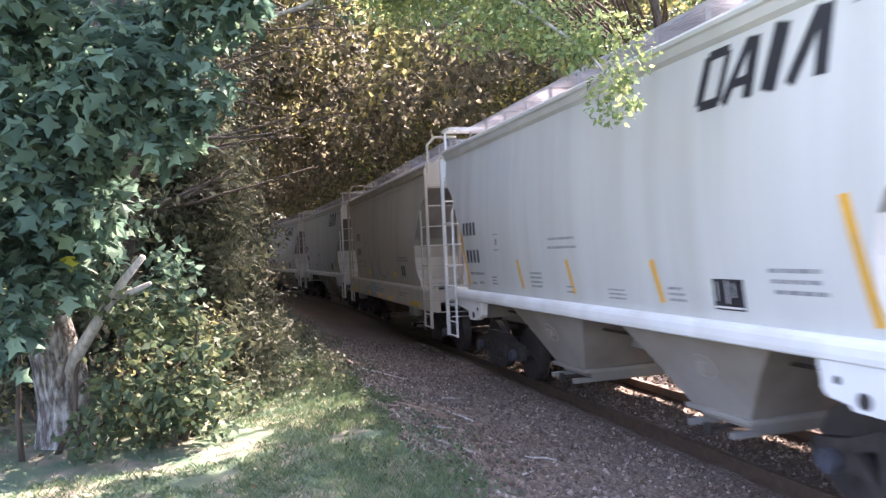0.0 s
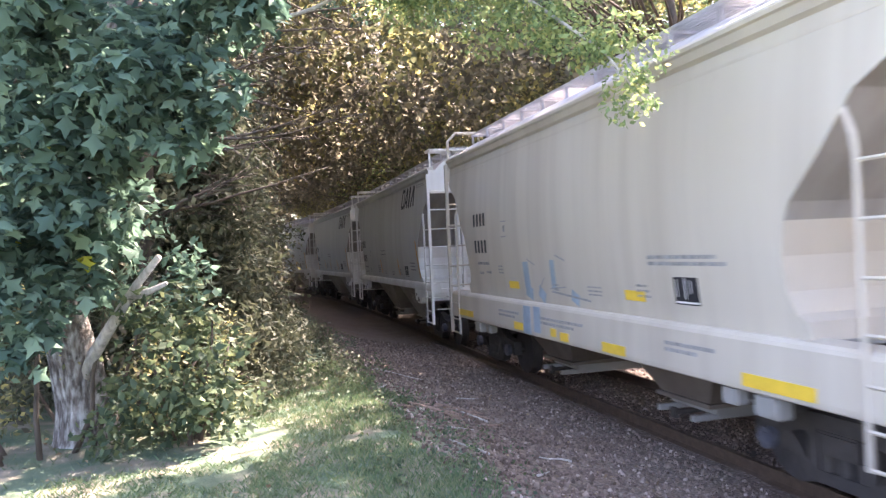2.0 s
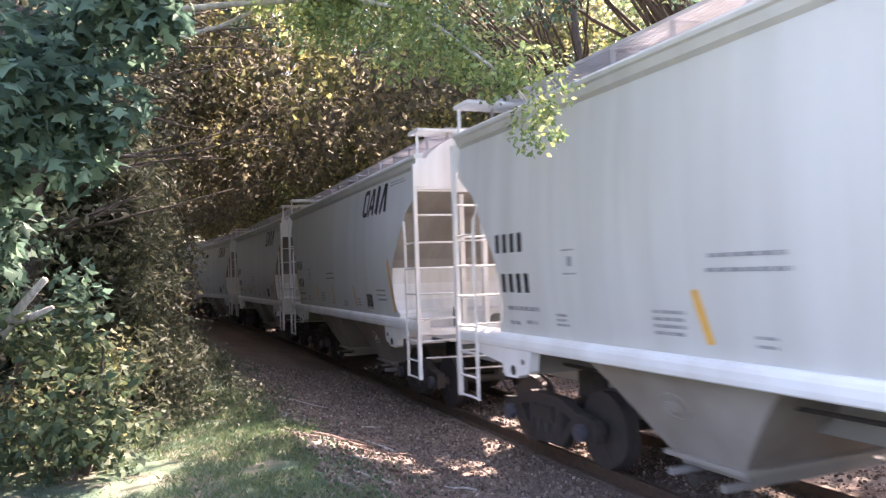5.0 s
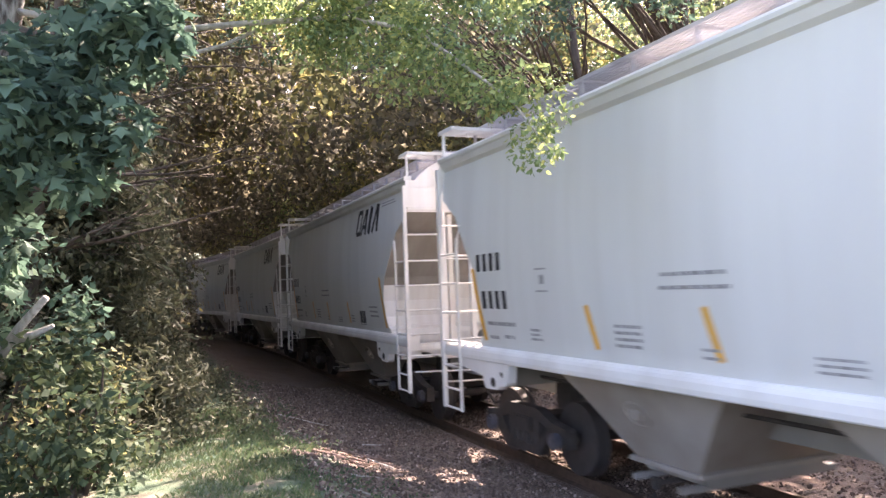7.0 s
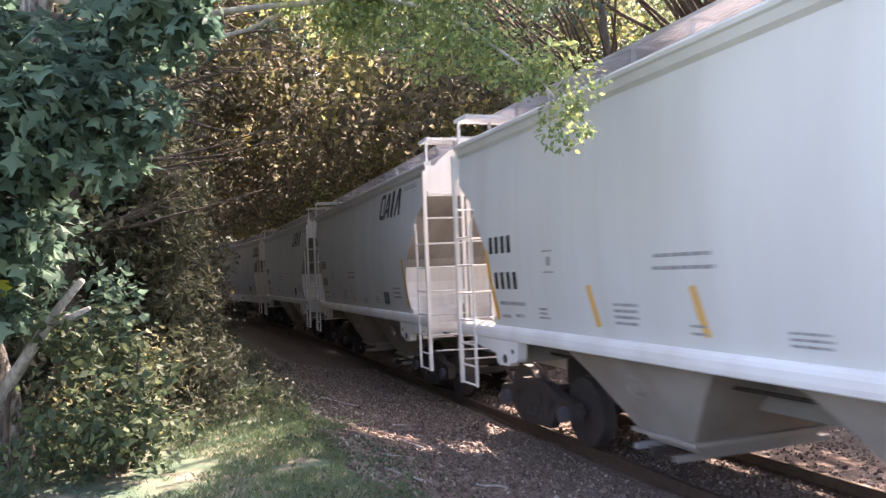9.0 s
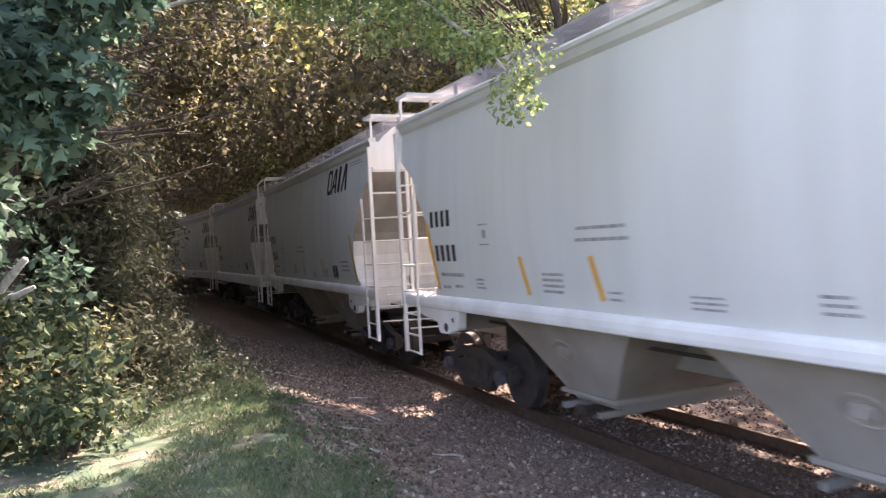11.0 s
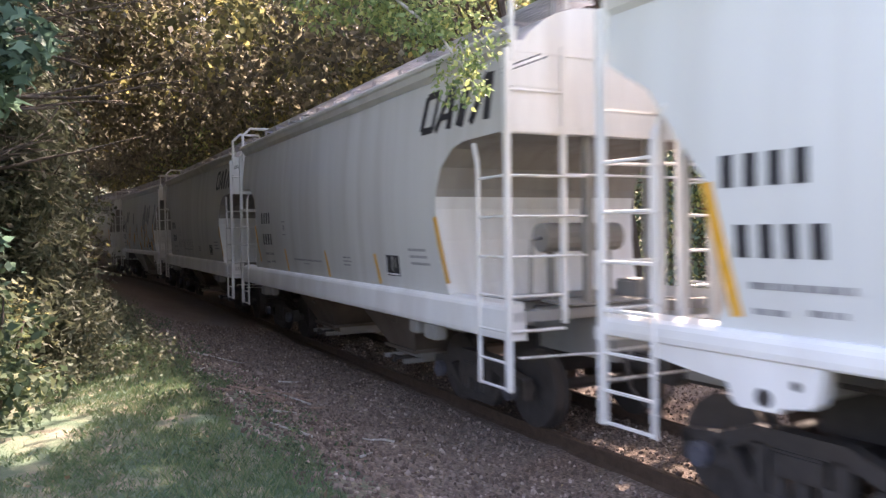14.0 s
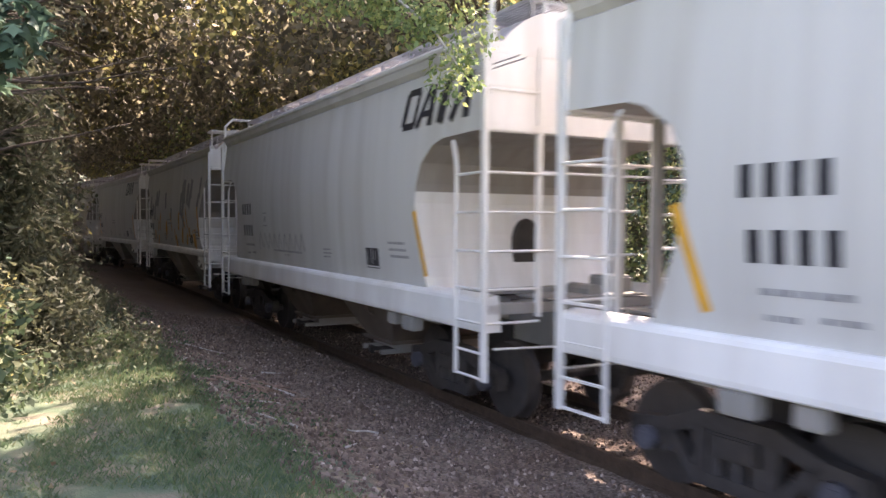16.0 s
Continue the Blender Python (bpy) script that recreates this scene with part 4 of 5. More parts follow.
near_maple()


def overhang():
    """Long pale branches that reach over from the bank towards the train, with small bright leaves; unseen clumps above
    add shade.
    """
    rng = random.Random(11)
    t = tagged(new("overhanging_branch"), "overhanging branch with small bright green leaves", "tree branch")
    clumps = []
    for pts, r in (([(-.8, 7.95, 5.15), (.3, 7.4, 4.86), (1.1, 7.05, 4.92), (2.0, 6.65, 4.95), (2.6, 6.3, 4.78), (2.9, 5.9, 4.35), (3.1, 5.45, 3.95), (3.2, 5.2, 3.6)], .035),
                   ([(-.85, 8.0, 4.9), (.35, 7.5, 4.6), (1.0, 7.2, 4.75), (1.7, 7.0, 5.1), (2.4, 6.9, 5.3)], .03),
                   ([(2.0, 6.65, 4.95), (2.6, 6.6, 5.3), (3.2, 6.4, 5.4), (3.7, 6.0, 5.1)], .02), ([(1.6, 6.8, 5.0), (2.1, 6.2, 5.4), (2.7, 5.7, 5.3), (3.3, 5.3, 4.9)], .02)):
        bm = bmesh.new()
        tube(bm, pts, r, 7, .008)
        part("branch", bm, M_snag, t, smooth=True)
        for i in range(len(pts) - 1):
            for f in (0, .33, .66):
                p = Vector(pts[i]).lerp(Vector(pts[i + 1]), f)
                if p.x > 1.3:
                    clumps.append((p + Vector((rng.uniform(-.2, .2), rng.uniform(-.2, .2), rng.uniform(-.25, .2))), rng.uniform(.2, .42), 210))
    for c, r, n in (((2.5, 6.4, 4.5), .42, 520), ((2.2, 6.6, 4.75), .42, 460), ((2.85, 5.95, 4.25), .26, 300), ((3.05, 5.5, 4.0), .18, 170), ((3.22, 5.18, 3.66), .11, 80), ((3.3, 5.15, 3.48), .08, 36), ((1.9, 6.8, 5.0), .4, 260), ((2.8, 6.2, 4.9), .4, 420), ((3.3, 6.0, 5.1), .4, 340), ((1.5, 7.0, 5.1), .4, 220), ((2.3, 6.8, 5.3), .45, 400)):
        clumps.append((Vector(c), r, n))
    # unseen clumps high over bank and train, added to shade the bank
    for k in range(150):
        clumps.append((Vector((rng.uniform(.8, 8.2), rng.uniform(.5, 9.5), rng.uniform(6.3, 7.9))), rng.uniform(.35, .6), 110))
    # most clumps that would shade the sun patch on the bank are dropped
    fleck = lambda c: -1.2 < c.x - SUN_DIR.x / SUN_DIR.z * (c.z - .58) < .35 and 6.4 < c.y - SUN_DIR.y / SUN_DIR.z * (c.z - .58) < 9.2
    low, high = clumps[:-150], [q for i, q in enumerate(clumps[-150:]) if i % 5 == 0 or not fleck(q[0])]
    clumps = low + high
    leaf_cloud("leaves", clumps, M_light, t, OVAL, .066, NP, hang=.4)
    leaf_cloud("upper_leaves", high, M_maple, t, OVAL, .14, NP, hang=.4)


overhang()

def shade_tree(label, base, height, spots, leaf, size, seed, count):
    """A tall tree added beyond the line for its shade, mostly out of view, its crown over the train: each spot is a
    place on the ground or in the growth that lies in its shade, with a half-width; the crown's clumps hang up the sun's
    way from there."""
    rng = random.Random(seed)
    t = tagged(new("tall_tree"), label, "tree", "trackside trees")
    bm = bmesh.new()
    x, y = base
    stem = limb(bm, (x, y, ground_z(x, y) - .1), (x - .6, y + .2, height), .27, .07, rng, .06, 10)
    clumps = []
    for (px, py, pz), w, n in spots:
        for k in range(n):
            q = Vector((px + rng.uniform(-w, w), py + rng.uniform(-w, w), pz + rng.uniform(-.4, .4)))
            c = q + SUN_DIR * ((rng.uniform(7.6, 10.6) - q.z) / SUN_DIR.z)
            clumps.append((c, rng.uniform(.35, .7), count))
            if k % 4 == 0:
                limb(bm, stem[6 + k % 4], c, .05, .01, rng, .2, 5)
    part("trunk", bm, M_dark_bark, t, smooth=True)
    leaf_cloud("crown", clumps, leaf, t, OVAL, size, NP)


# trees added to keep sun off these spots; most of each crown is unseen
shade_tree("added tree above the view, arching over the train to shade the bank", (11.2, 11.5), 10.5, [((.9, 5.6, .6), 1.2, 46), ((1.9, 6.9, .4), 1.1, 30), ((.3, 4.4, .6), .8, 14), ((-.2, 5.5, .6), .9, 20)], M_maple, .15, 301, 90)

shade_tree("added tree mostly above the view, shading the edge of the woods", (12.4, 17), 11, [((-.1, 11.2, 2.2), 1.3, 20), ((0, 11.4, 4.2), 1.4, 18), ((0, 13.6, 3.2), 1.6, 22), ((.9, 11.8, .6), 1.0, 14), ((1.4, 8.2, .5), .9, 8), ((-1.0, 8.2, 2.0), .8, 8), ((1.3, 10.2, .6), 1.1, 18), ((-.2, 8.1, 1.4), .6, 4)], M_maple, .15, 302, 90)

# bare limbs of a half-dead tree at the edge of the woods
def bare_tree():
    rng = random.Random(61)
    t = tagged(new("bare_tree"), "half-dead tree with many bare dark limbs", "tree", "trackside trees")
    bm = bmesh.new()
    stem = limb(bm, (-.95, 10.3, ground_z(-.95, 10.3) - .1), (-.3, 10.0, 8.5), .10, .03, rng, .08, 10)
    part("trunk", bm, M_dark_bark, t, smooth=True)
    for k in range(64):
        a = stem[2 + k % 8]
        b = a + Vector((rng.uniform(.6, 2.7), rng.uniform(-.9, .9), rng.uniform(-.5, .9)))
        if not keeps_clear(b.x, b.y, max(b.z, a.z) + 1.6, 0) or b.z < 2.9:
            continue
        bm = bmesh.new()
        path = limb(bm, a, b, .028, .006, rng, .25, 6)
        for q in path[2:]:
            limb(bm, q, q + Vector((rng.uniform(-.2, .6), rng.uniform(-.4, .4), rng.uniform(-.35, .35))), .009, .003, rng, .2, 3)
        part("limb", bm, M_dark_bark, t, smooth=True)


bare_tree()

# bleached snag in the bushes
t = tagged(new("dead_snag"), "broken bleached dead sapling among the bushes", "dead tree")
bm = bmesh.new()
tube(bm, [(-1.38, 8.5, 1.1), (-1.2, 8.2, 1.5), (-.95, 7.8, 1.85), (-.72, 7.72, 2.2), (-.5, 7.5, 2.45)], .075, 8, .03)
part("stem", bm, M_snag, t, smooth=True)
bm = bmesh.new()
tube(bm, [(-.8, 7.75, 2.08), (-.62, 7.7, 2.12), (-.45, 7.6, 2.2)], .05, 7, .02)
part("side_branch", bm, M_snag, t, smooth=True)


def bush(label, spots, leaf, shape, size, seed, bark=None):
    rng = random.Random(seed)
    t = tagged(new("bush"), label, "bush", "trackside bushes")
    bm = bmesh.new()
    clumps = []
    cx = sum(c[0] for c, r, n in spots) / len(spots)
    cy = sum(c[1] for c, r, n in spots) / len(spots)
    for c, r, n in spots:
        limb(bm, (cx + (c[0] - cx) * .4, cy + (c[1] - cy) * .4, ground_z(cx, cy) - .05), c, .03, .008, rng, .25, 5)
        for k in range(5):
            clumps.append((Vector(c) + Vector((rng.uniform(-1, 1), rng.uniform(-1, 1), rng.uniform(-1, 1))) * r * .95, r * rng.uniform(.45, .85), n // 4))
        g = ground_z(c[0], c[1])
        for k in range(0 if leaf is M_maple else 3):
            clumps.append((Vector((c[0] + rng.uniform(-.4, .4), c[1] + rng.uniform(-.4, .3), g + rng.uniform(.12, .5))), rng.uniform(.2, .34), n // 4))
    part("stem", bm, bark or M_dark_bark, t, smooth=True)
    leaf_cloud("foliage", clumps, leaf, t, shape, size, NP, hang=.2)
    return t


bush("yellow-green leafy bush at the foot of the maple", [((-.64, 8.05, 1.55), .4, 260), ((-.2, 8.3, 1.75), .35, 220), ((-.3, 7.6, 1.25), .35, 240), ((-.75, 7.75, 1.05), .35, 200), ((.1, 8.5, 1.45), .35, 200), ((-.1, 8.1, 1.0), .3, 150)], M_bush, OVAL, .12, 21)
bush("green leafy bush behind the maple trunk", [((-2.3, 7.4, 1.8), .4, 260), ((-1.6, 7.8, 2.45), .4, 280), ((-.95, 8.15, 2.6), .4, 280), ((-2.4, 8.3, 1.1), .4, 240), ((-2.4, 8.0, 2.0), .5, 300), ((-.6, 8.6, 2.2), .45, 300)], M_maple, OVAL, .12, 22)
bush("dry brown-tipped bush under the trees", [((-1.0, 8.9, 1.2), .5, 260), ((-.2, 9.1, 1.3), .5, 260), ((-2.2, 9.0, 1.5), .6, 300)], M_yellow_leaf, OVAL, .08, 23)
bush("dark weedy bush at the edge of the gravel", [((.4, 10.6, 1.0), .5, 300), ((.75, 12, .9), .5, 300), ((.3, 9.6, .9), .4, 240), ((.95, 13.5, .9), .5, 280), ((1.2, 16, .9), .6, 300), ((1.4, 19, 1.0), .7, 320)], M_cedar, OVAL, .08, 24)


def cedar(x, y, h, r, n, seed):
    """A bushy cedar: short drooping boughs of fine sprays all the way down."""
    rng = random.Random(seed)
    t = tagged(new("cedar_tree"), "dark brownish-green bushy cedar at the edge of the woods", "tree", "trackside trees")
    z = ground_z(x, y)
    bm = bmesh.new()
    stem = limb(bm, (x, y, z - .1), (x, y, z + h), .13, .02, rng, .06, 8)
    clumps = []
    for k in range(46):
        f = .06 + .9 * k / 46
        a = stem[int(f * 8)]
        ang = k * 2.4
        ln = r * (1 - f * .75) * rng.uniform(.7, 1.15)
        b = a + Vector((math.cos(ang) * ln, math.sin(ang) * ln, rng.uniform(-.2, .25)))
        pts = limb(bm, a, b, .025, .006, rng, .2, 4)
        for p in pts[1:]:
            clumps.append((p + Vector((0, 0, rng.uniform(-.15, .1))), rng.uniform(.25, .5), n // 60))
    part("trunk", bm, M_dark_bark, t, smooth=True)
    leaf_cloud("crown", clumps, M_cedar, t, SPRAY, .17, NP, hang=.3)


cedar(-.15, 11.3, 4.6, 1.4, 11000, 31)
cedar(0, 13.6, 5.0, 1.5, 8000, 32)
cedar(-1.6, 10.8, 6.0, 1.7, 9000, 33)
cedar(.2, 17.5, 5.5, 1.7, 7000, 34)

# woods along both sides of the line
WOODS = [
    ("tall leafy tree with yellowing leaves over the track", (-1.4, 16.5), 11, .20, 3.2, M_yellow_leaf, .10, 3600),
    ("brown-leaved tree with bare lower limbs", (-1.0, 13.8), 9.5, .17, 3.0, M_brown_leaf, .09, 2600),
    ("brown autumn tree at the curve of the track", (-1.2, 23), 11, .22, 3.6, M_brown_leaf, .11, 3600),
    ("yellow-green tree behind the train", (11.5, 27), 12, .24, 4.2, M_yellow_leaf, .12, 4200),
    ("light green tree behind the train", (13.5, 20), 12, .24, 4.2, M_light, .12, 4200),
    ("light green tree over the curve", (10.0, 36), 13, .25, 4.6, M_light, .13, 4000),
    ("green tree deep in the woods", (15.5, 31), 14, .25, 4.6, M_light, .13, 4000),
    ("tall green tree beyond the train", (17.5, 24), 14, .25, 4.6, M_maple, .13, 4000),
    ("brown tree beyond the bend", (-.6, 31), 12, .22, 4.0, M_brown_leaf, .12, 3600),
    ("yellowing tree beyond the bend", (4.2, 60), 13, .25, 5.0, M_yellow_leaf, .15, 3600),
    ("brown tree closing the view of the track", (.5, 62), 13, .25, 5.0, M_brown_leaf, .15, 3600),
    ("brown-leaved tree far along the track", (9.6, 48), 13, .24, 4.8, M_brown_leaf, .14, 3600),
    ("yellow tree far along the track", (14, 46), 14, .25, 5.0, M_yellow_leaf, .15, 3600),
    ("green tree in the woods beside the bank", (-3.6, 13), 10, .2, 3.6, M_maple, .11, 3400),
    ("shaded tree in the woods", (-2.6, 18.5), 11, .2, 3.8, M_brown_leaf, .11, 3200),
    ("green tree in the deep woods", (-3.0, 25), 12, .22, 4.2, M_yellow_leaf, .13, 3200),
    ("dark tree in the deep woods", (-4.0, 33), 13, .24, 4.6, M_maple, .14, 3000),
    ("yellow tree behind the bend", (.2, 42), 13, .24, 4.8, M_yellow_leaf, .15, 3200),
    ("tree beyond the siding", (20, 38), 14, .25, 5.0, M_maple, .15, 3200),
    ("tree at the end of the woods", (19, 15), 13, .25, 4.4, M_light, .13, 3400),
    # two unseen trees, added east of the line to block the sun
    ("added tall tree behind the train, out of view, to block the sun", (14.5, 7.0), 15.5, .26, 3.6, M_maple, .13, 3600),
    ("added leafy tree out of view, shading the line", (15.5, 10.5), 15.5, .26, 3.8, M_maple, .13, 3600),
]
for i, (lab, base, h, r, spread, leaf, size, count) in enumerate(WOODS):
    tree(lab, base, h, r, spread, None, leaf, OVAL, size * 1.3, count * 3.2, 100 + i, clump=1.25, low=.06)

# leafy understorey between the trees
rng = random.Random(78)
for lab, leaf, lo, hi, y0, y1, n, top in (("dense shaded woods beside the bank", M_brown_leaf, 6.6, 15, 12, 60, 1100, 13), ("dense dark green woods beside the bank", M_cedar, 6.2, 14, 11, 50, 700, 9),
                                          ("dense yellowing woods beyond the train", M_yellow_leaf, -22, -6.5, 19, 75, 1300, 17), ("brown woods at the bend of the track", M_brown_leaf, -20, -5.5, 24, 75, 800, 14),
                                          ("leafy woods arching over the bend", M_brown_leaf, 4.6, 9, 15, 70, 1300, 13), ("brown canopy closing over the track", M_brown_leaf, -8, 8, 18.5, 75, 2400, -1), ("yellow-green canopy over the track", M_yellow_leaf, -8, -1, 18.5, 75, 850, -1), ("tall dark woods over the bank", M_cedar, 5.6, 12, 9.8, 22, 900, 14), ("yellow-green canopy across the line", M_yellow_leaf, 1.5, 8, 14.5, 75, 760, -1),
                                          ("shaded trees behind the passing train", M_cedar, -17, -8.5, -14, 22, 1700, 12.5), ("leafy edge of the woods behind the train", M_light, -15, -8.3, -12, 22, 900, 12)):
    clumps = []
    for k in range(n):
        y, q = rng.uniform(y0, y1), rng.uniform(lo, hi)
        p = side_of(y, q)
        h = rng.uniform(.4, top) if top > 0 else rng.uniform(6.7, 13)
        r = rng.uniform(.5, 1.3)
        if keeps_clear(p.x, p.y, h, r):
            clumps.append((Vector((p.x, p.y, ground_z(p.x, p.y) + h)), r, 150 if y0 < 10 and lo > 0 else 60))
    grove = tagged(new("woods"), lab, "woods", kind="stuff")
    leaf_cloud("foliage", clumps, leaf, grove, OVAL, .29 if top < 0 else .12 if y0 < 10 and lo > 0 else .22, NP)

# far woods that close the view, and the brush under the trees
rng = random.Random(77)
clumps = []
for k in range(3000):
    ang = rng.uniform(-.55, 1.1)
    d = rng.uniform(52, 95)
    x, y = 4 + math.sin(ang) * d, math.cos(ang) * d
    if abs(lateral(x, y)) > 4.5:
        clumps.append((Vector((x, y, ground_z(x, y) + rng.uniform(.3, 24))), rng.uniform(1.6, 3.6), 60))
woods = tagged(new("far_woods"), "distant autumn woods closing off the view", "woods", kind="stuff")
leaf_cloud("foliage", clumps, M_brown_leaf, woods, OVAL, .5, NP)
clumps = []
for k in range(1900):
    y = rng.uniform(9, 60)
    side = rng.random()
    q = rng.uniform(4.6, 11) if side < .62 else -rng.uniform(5, 15)
    p = side_of(y, q)
    if q < 0 and y < 16:
        continue
    if q > 0 and y < 15 and q < 6.3:
        continue
    r = rng.uniform(.35, .85)
    if keeps_clear(p.x, p.y, 0, r):
        clumps.append((Vector((p.x, p.y, ground_z(p.x, p.y) + rng.uniform(.1, 2.8))), r, 46))
brush = tagged(new("woodland_brush"), "tangled brown and green brush under the trees", "undergrowth", kind="stuff")
leaf_cloud("foliage", clumps[::2], M_brown_leaf, brush, OVAL, .12, NP)
leaf_cloud("foliage", clumps[1::2], M_cedar, brush, OVAL, .13, NP)

# grass on the bank, fallen leaves, weeds
def scatter(n, x0, x1, y0, y1, lo, hi, rng):
    out = []
    while len(out) < n:
        x, y = rng.uniform(x0, x1), rng.uniform(y0, y1)
        q = lateral(x, y) + .5 * noise.noise((x * .9, y * .9, 2))
        if lo < q < hi and noise.noise((x * 1.3, y * 1.3, 6)) > -.35:
            out.append((x, y))
    return out


rng = random.Random(41)
verts, faces = [], []
for x, y in scatter(5000, -3.5, 3.0, 3.2, 16, 4.0, 9.5, rng) + scatter(9000, -1.8, .6, 3.2, 7.0, 5.2, 7.9, rng) + scatter(22000, -.6, 2.6, 3.2, 13, 4.1, 5.9, rng):
    z, a, h = ground_z(x, y) - .01, rng.uniform(0, 6.28), rng.uniform(.02, .065) * (1.4 if lateral(x, y) < 5.2 else 1)
    dx, dy, w = math.cos(a), math.sin(a), rng.uniform(.004, .008)
    lx, ly = rng.uniform(-.05, .05), rng.uniform(-.05, .05)
    i = len(verts)
    verts += [(x - dy * w, y + dx * w, z), (x + dy * w, y - dx * w, z), (x + lx * .4, y + ly * .4, z + h * .65), (x + lx, y + ly, z + h)]
    faces += [(i, i + 1, i + 2), (i, i + 2, i + 3)]
grass = tagged(raw("grass", verts, faces, M_blade), "short thin grass on the bank", "grass", kind="stuff")

litter = tagged(new("leaf_litter"), "dry fallen leaves on the bank and gravel", "fallen leaves", kind="stuff")
clumps = []
for x, y in scatter(1500, -3.5, 4.6, 3.2, 18, 1.6, 9.5, rng):
    clumps.append((Vector((x, y, ground_z(x, y) + .012)), .05, 1))
leaf_cloud("leaves", clumps, M_litter, litter, OVAL, .06, NP, flat=.95)
weeds = tagged(new("gravel_weeds"), "low green weeds along the gravel edge", "weeds", kind="stuff")
clumps = []
for x, y in scatter(130, .8, 3.2, 5, 20, 3.7, 5.1, rng):
    clumps.append((Vector((x, y, ground_z(x, y) + .1)), rng.uniform(.1, .22), 26))
leaf_cloud("leaves", clumps, M_bush, weeds, OVAL, .05, NP)

tall = tagged(new("tall_weeds"), "knee-high dark green weeds at the edge of the bank", "weeds", kind="stuff")
clumps = []
for x, y in scatter(90, .2, 3.0, 9.5, 24, 4.4, 5.6, rng):
    clumps.append((Vector((x, y, ground_z(x, y) + rng.uniform(.1, .4))), rng.uniform(.15, .3), 44))
leaf_cloud("leaves", clumps, M_cedar, tall, OVAL, .07, NP)

# ballast stones
def stones(name, label, n, y0, y1, lo, hi, size, mat, rng, tries=0):
    verts, faces = [], []
    base = [(1, 0, 0), (-1, 0, 0), (0, 1, 0), (0, -1, 0), (0, 0, 1), (0, 0, -1), (.62, .62, .5), (-.6, .6, .45), (.6, -.62, .5), (-.62, -.6, .5)]
    tri = [(0, 6, 8), (0, 2, 6), (2, 7, 6), (7, 2, 1), (1, 9, 7), (3, 9, 1), (3, 8, 9), (3, 0, 8), (4, 6, 7), (4, 7, 9), (4, 9, 8), (4, 8, 6), (5, 2, 0), (5, 1, 2), (5, 3, 1), (5, 0, 3)]
    for _ in range(n):
        s, q = rng.uniform(y0, y1), rng.uniform(lo, hi)
        p = side_of(s, q)
        r = size * rng.uniform(.5, 1.3) * (1.5 if rng.random() < .06 else 1)
        m = Euler((rng.uniform(0, 6), rng.uniform(0, 6), rng.uniform(0, 6))).to_matrix()
        c = Vector((p.x, p.y, ground_z(p.x, p.y) + r * .15))
        i = len(verts)
        verts += [c + (m @ Vector((a * rng.uniform(.75, 1.1), b * rng.uniform(.6, 1), cc * rng.uniform(.5, .8)))) * r for a, b, cc in base]
        faces += [(i + a, i + b, i + cc) for a, b, cc in tri]
    return tagged(raw(name, verts, faces, mat), label, "gravel", kind="stuff")


def stone_material():
    m = material("ballast_stones", (.19, .165, .155), .9, spread=.3, scale=30)
    n, l = m.node_tree.nodes, m.node_tree.links
    geo = n.new("ShaderNodeNewGeometry")
    r = n.new("ShaderNodeValToRGB")
    e = r.color_ramp.elements
    e[0].color, e[1].color = (.075, .054, .042, 1), (.40, .33, .285, 1)
    for pos, c in ((.5, (.15, .108, .086, 1)), (.9, (.235, .18, .15, 1))):
        k = e.new(pos)
        k.color = c
    l.new(geo.outputs["Random Per Island"], r.inputs[0])
    l.new(r.outputs[0], n["Principled BSDF"].inputs["Base Color"])
    return m


M_gravel = stone_material()
rng = random.Random(51)
stones("ballast", "grey-brown crushed stone ballast beside the rails", 17000, 2.5, 20, .95, 4.4, .027, M_gravel, rng)
stones("ballast", "crushed stone between the rails", 6000, 1, 20, -.7, .7, .026, M_gravel, rng)
stones("ballast", "pale crushed stone on the far shoulder", 6000, 1, 20, -4.5, -.85, .03, M_gravel, rng)

# twigs and bark scraps on the gravel
for i, (x, y, a, ln) in enumerate(((2.6, 8.2, .6, .5), (3.2, 9.6, 1.9, .7), (2.3, 7.0, 2.6, .4), (3.0, 12.8, .2, .9), (2.2, 10.4, 1.2, .6), (3.4, 7.4, 2.9, .35), (2.9, 6.6, .9, .45), (3.7, 11.2, .5, .5))):
    bm = bmesh.new()
    d = Vector((math.cos(a), math.sin(a), 0)) * ln / 2
    c = Vector((x, y, 0))
    pts = [c - d, c - d * .3 + Vector((.02, .03, 0)), c + d * .4 - Vector((.02, .01, 0)), c + d]
    tube(bm, [(p.x, p.y, ground_z(p.x, p.y) + .02) for p in pts], .014, 6, .006)
    tagged(part("twig", bm, M_snag, smooth=True), "pale dry twig lying on the gravel", "twig", "twigs on the gravel")

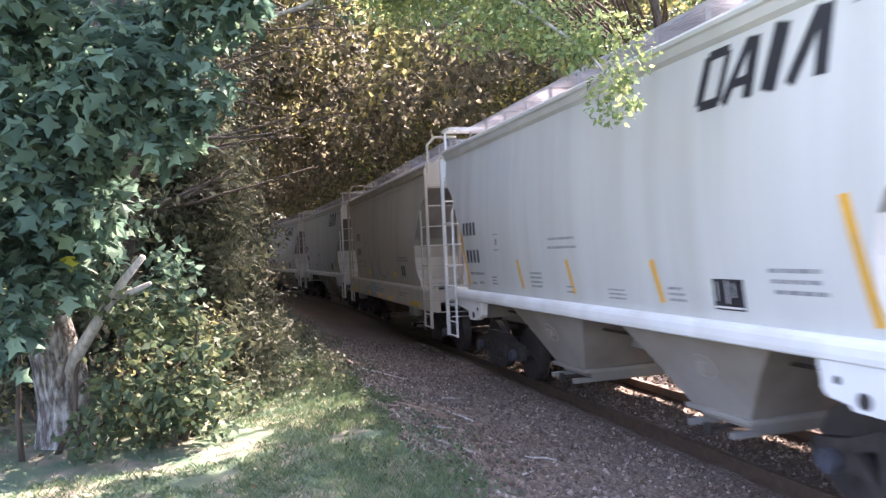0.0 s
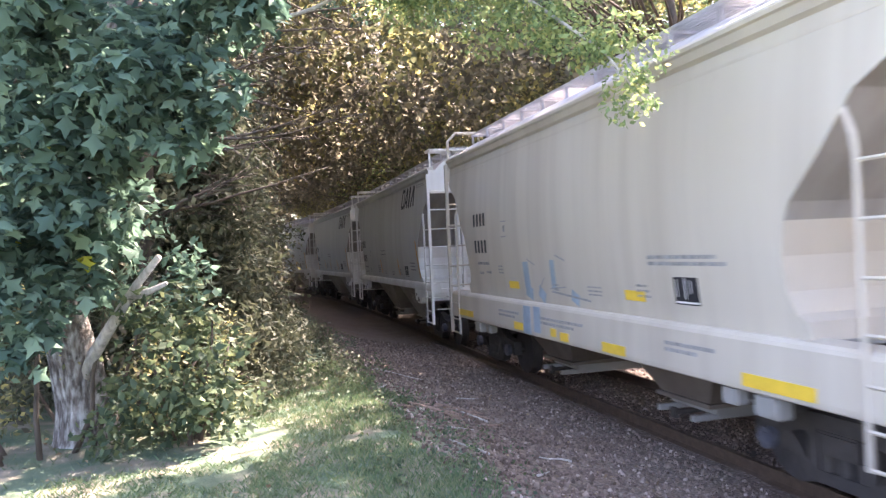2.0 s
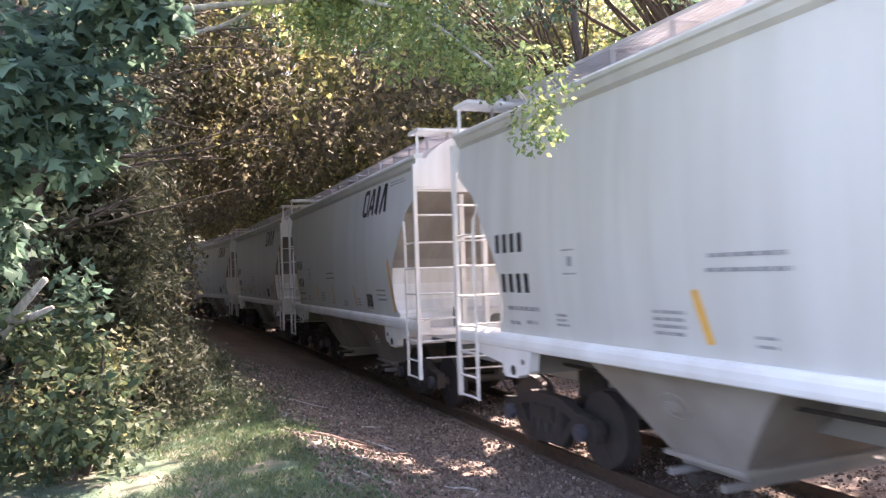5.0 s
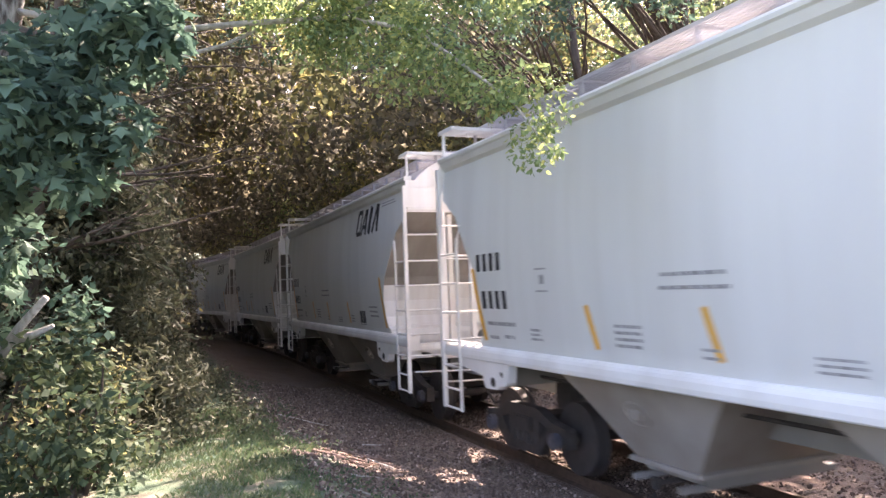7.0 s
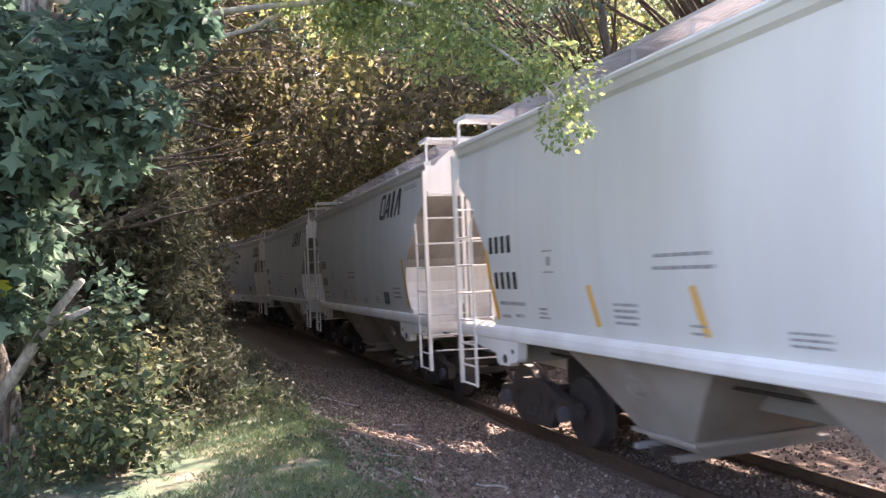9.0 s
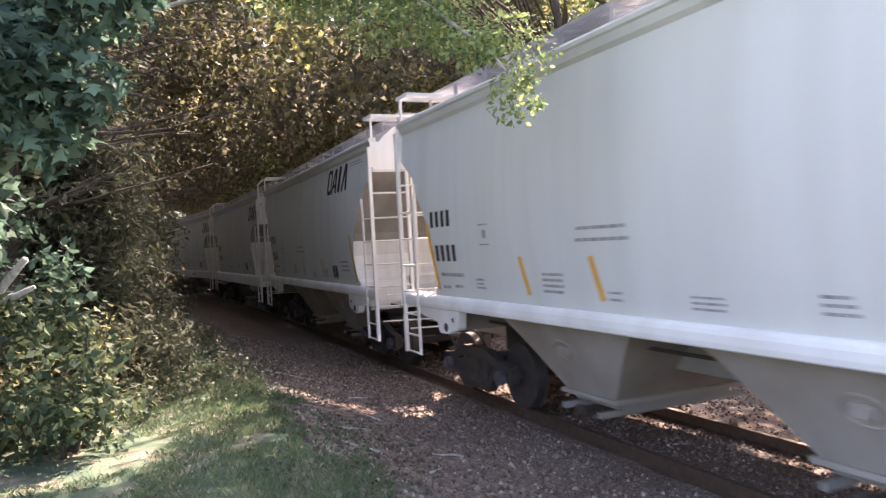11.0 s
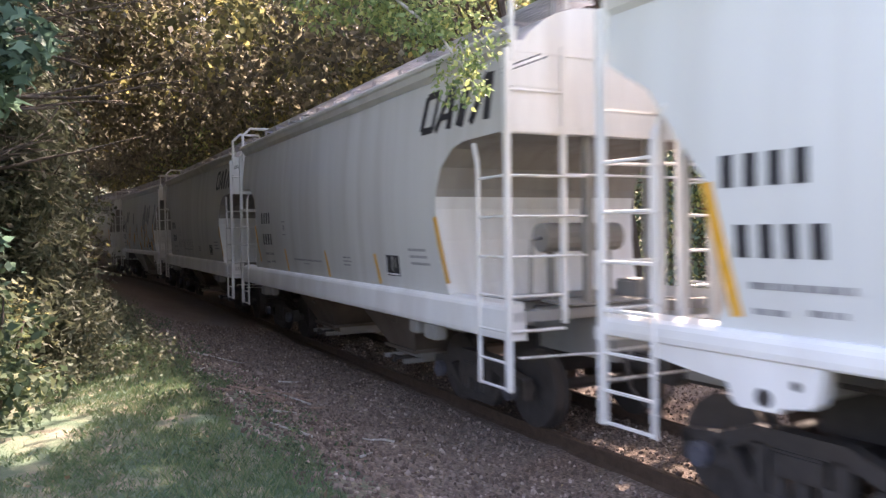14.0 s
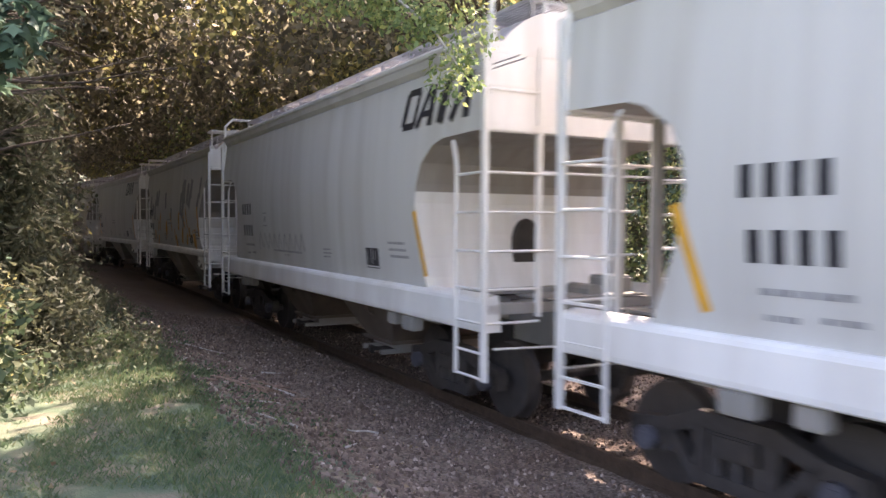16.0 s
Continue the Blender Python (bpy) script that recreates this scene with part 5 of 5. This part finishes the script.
# heap of pale sticks on the gravel
rng = random.Random(91)
for k in range(16):
    x, y, a, ln = 2.8 + rng.uniform(-.7, .7), 9.4 + rng.uniform(-.7, .8), rng.uniform(-.9, 1.6), rng.uniform(.12, .45)
    d = Vector((math.cos(a), math.sin(a), 0)) * ln / 2
    bm = bmesh.new()
    tube(bm, [(p.x, p.y, ground_z(p.x, p.y) + .02 + .012 * (k % 3)) for p in (Vector((x, y, 0)) - d, Vector((x + .01, y + .02, 0)), Vector((x, y, 0)) + d)], rng.uniform(.012, .022), 6, .008)
    tagged(part("stick", bm, M_stick, smooth=True), "reddish-brown broken stick in a heap on the gravel", "stick", "sticks on the gravel")

# ties, the near stretch one by one
bm = bmesh.new()
box(bm, -.115, .115, -1.3, 1.3, -.12, 0, .012)
tie_mesh = part("tie", bm, M_tie, track)
tie_data = tie_mesh.data
tie_data.name = "tie"
verts, faces = [], []
for k in range(-150, 280):
    s = k * .53
    p = side_of(s, 0, -.172)
    m = Matrix.Translation(p) @ Matrix.Rotation(heading(s) + math.pi / 2 + rng.uniform(-.02, .02), 4, 'Z')
    if -4 <= k <= 90:
        ob = tie_mesh if k == -4 else new("tie", tie_data)
        ob.parent = track
        ob.matrix_local = m
    else:
        i = len(verts)
        verts += [m @ Vector((a, b, c)) for a in (-.115, .115) for b in (-1.3, 1.3) for c in (-.12, 0)]
        faces += [tuple(i + j for j in q) for q in ((0, 1, 3, 2), (4, 6, 7, 5), (0, 4, 5, 1), (2, 3, 7, 6), (0, 2, 6, 4), (1, 5, 7, 3))]
tagged(raw("far_ties", verts, faces, M_tie, track), kind="stuff")


# ---- what moves ----
def car_pose(mid, t):
    s = mid - rolled(t)
    a, b = on_track(s - 4.5), on_track(s + 4.5)
    c, d = (a + b) / 2, a - b
    return Matrix.Translation(c) @ Matrix.Rotation(math.atan2(d.y, d.x), 4, 'Z')


def motions():
    for car, mid, back in zip(CARS, MIDS, BACK):
        walk(car, [(k * .5, car_pose(mid + back, k * .5)) for k in range(33)])
    for car in CARS[1:11]:
        for ob in car.children_recursive:
            if ob.name.startswith("wheelset"):
                x, y, z = ob.location
                walk(ob, [(k * .1, pose(x, y, z, 0, math.degrees(rolled(k * .1) / .455) % 360, 0)) for k in range(161)])


motions()
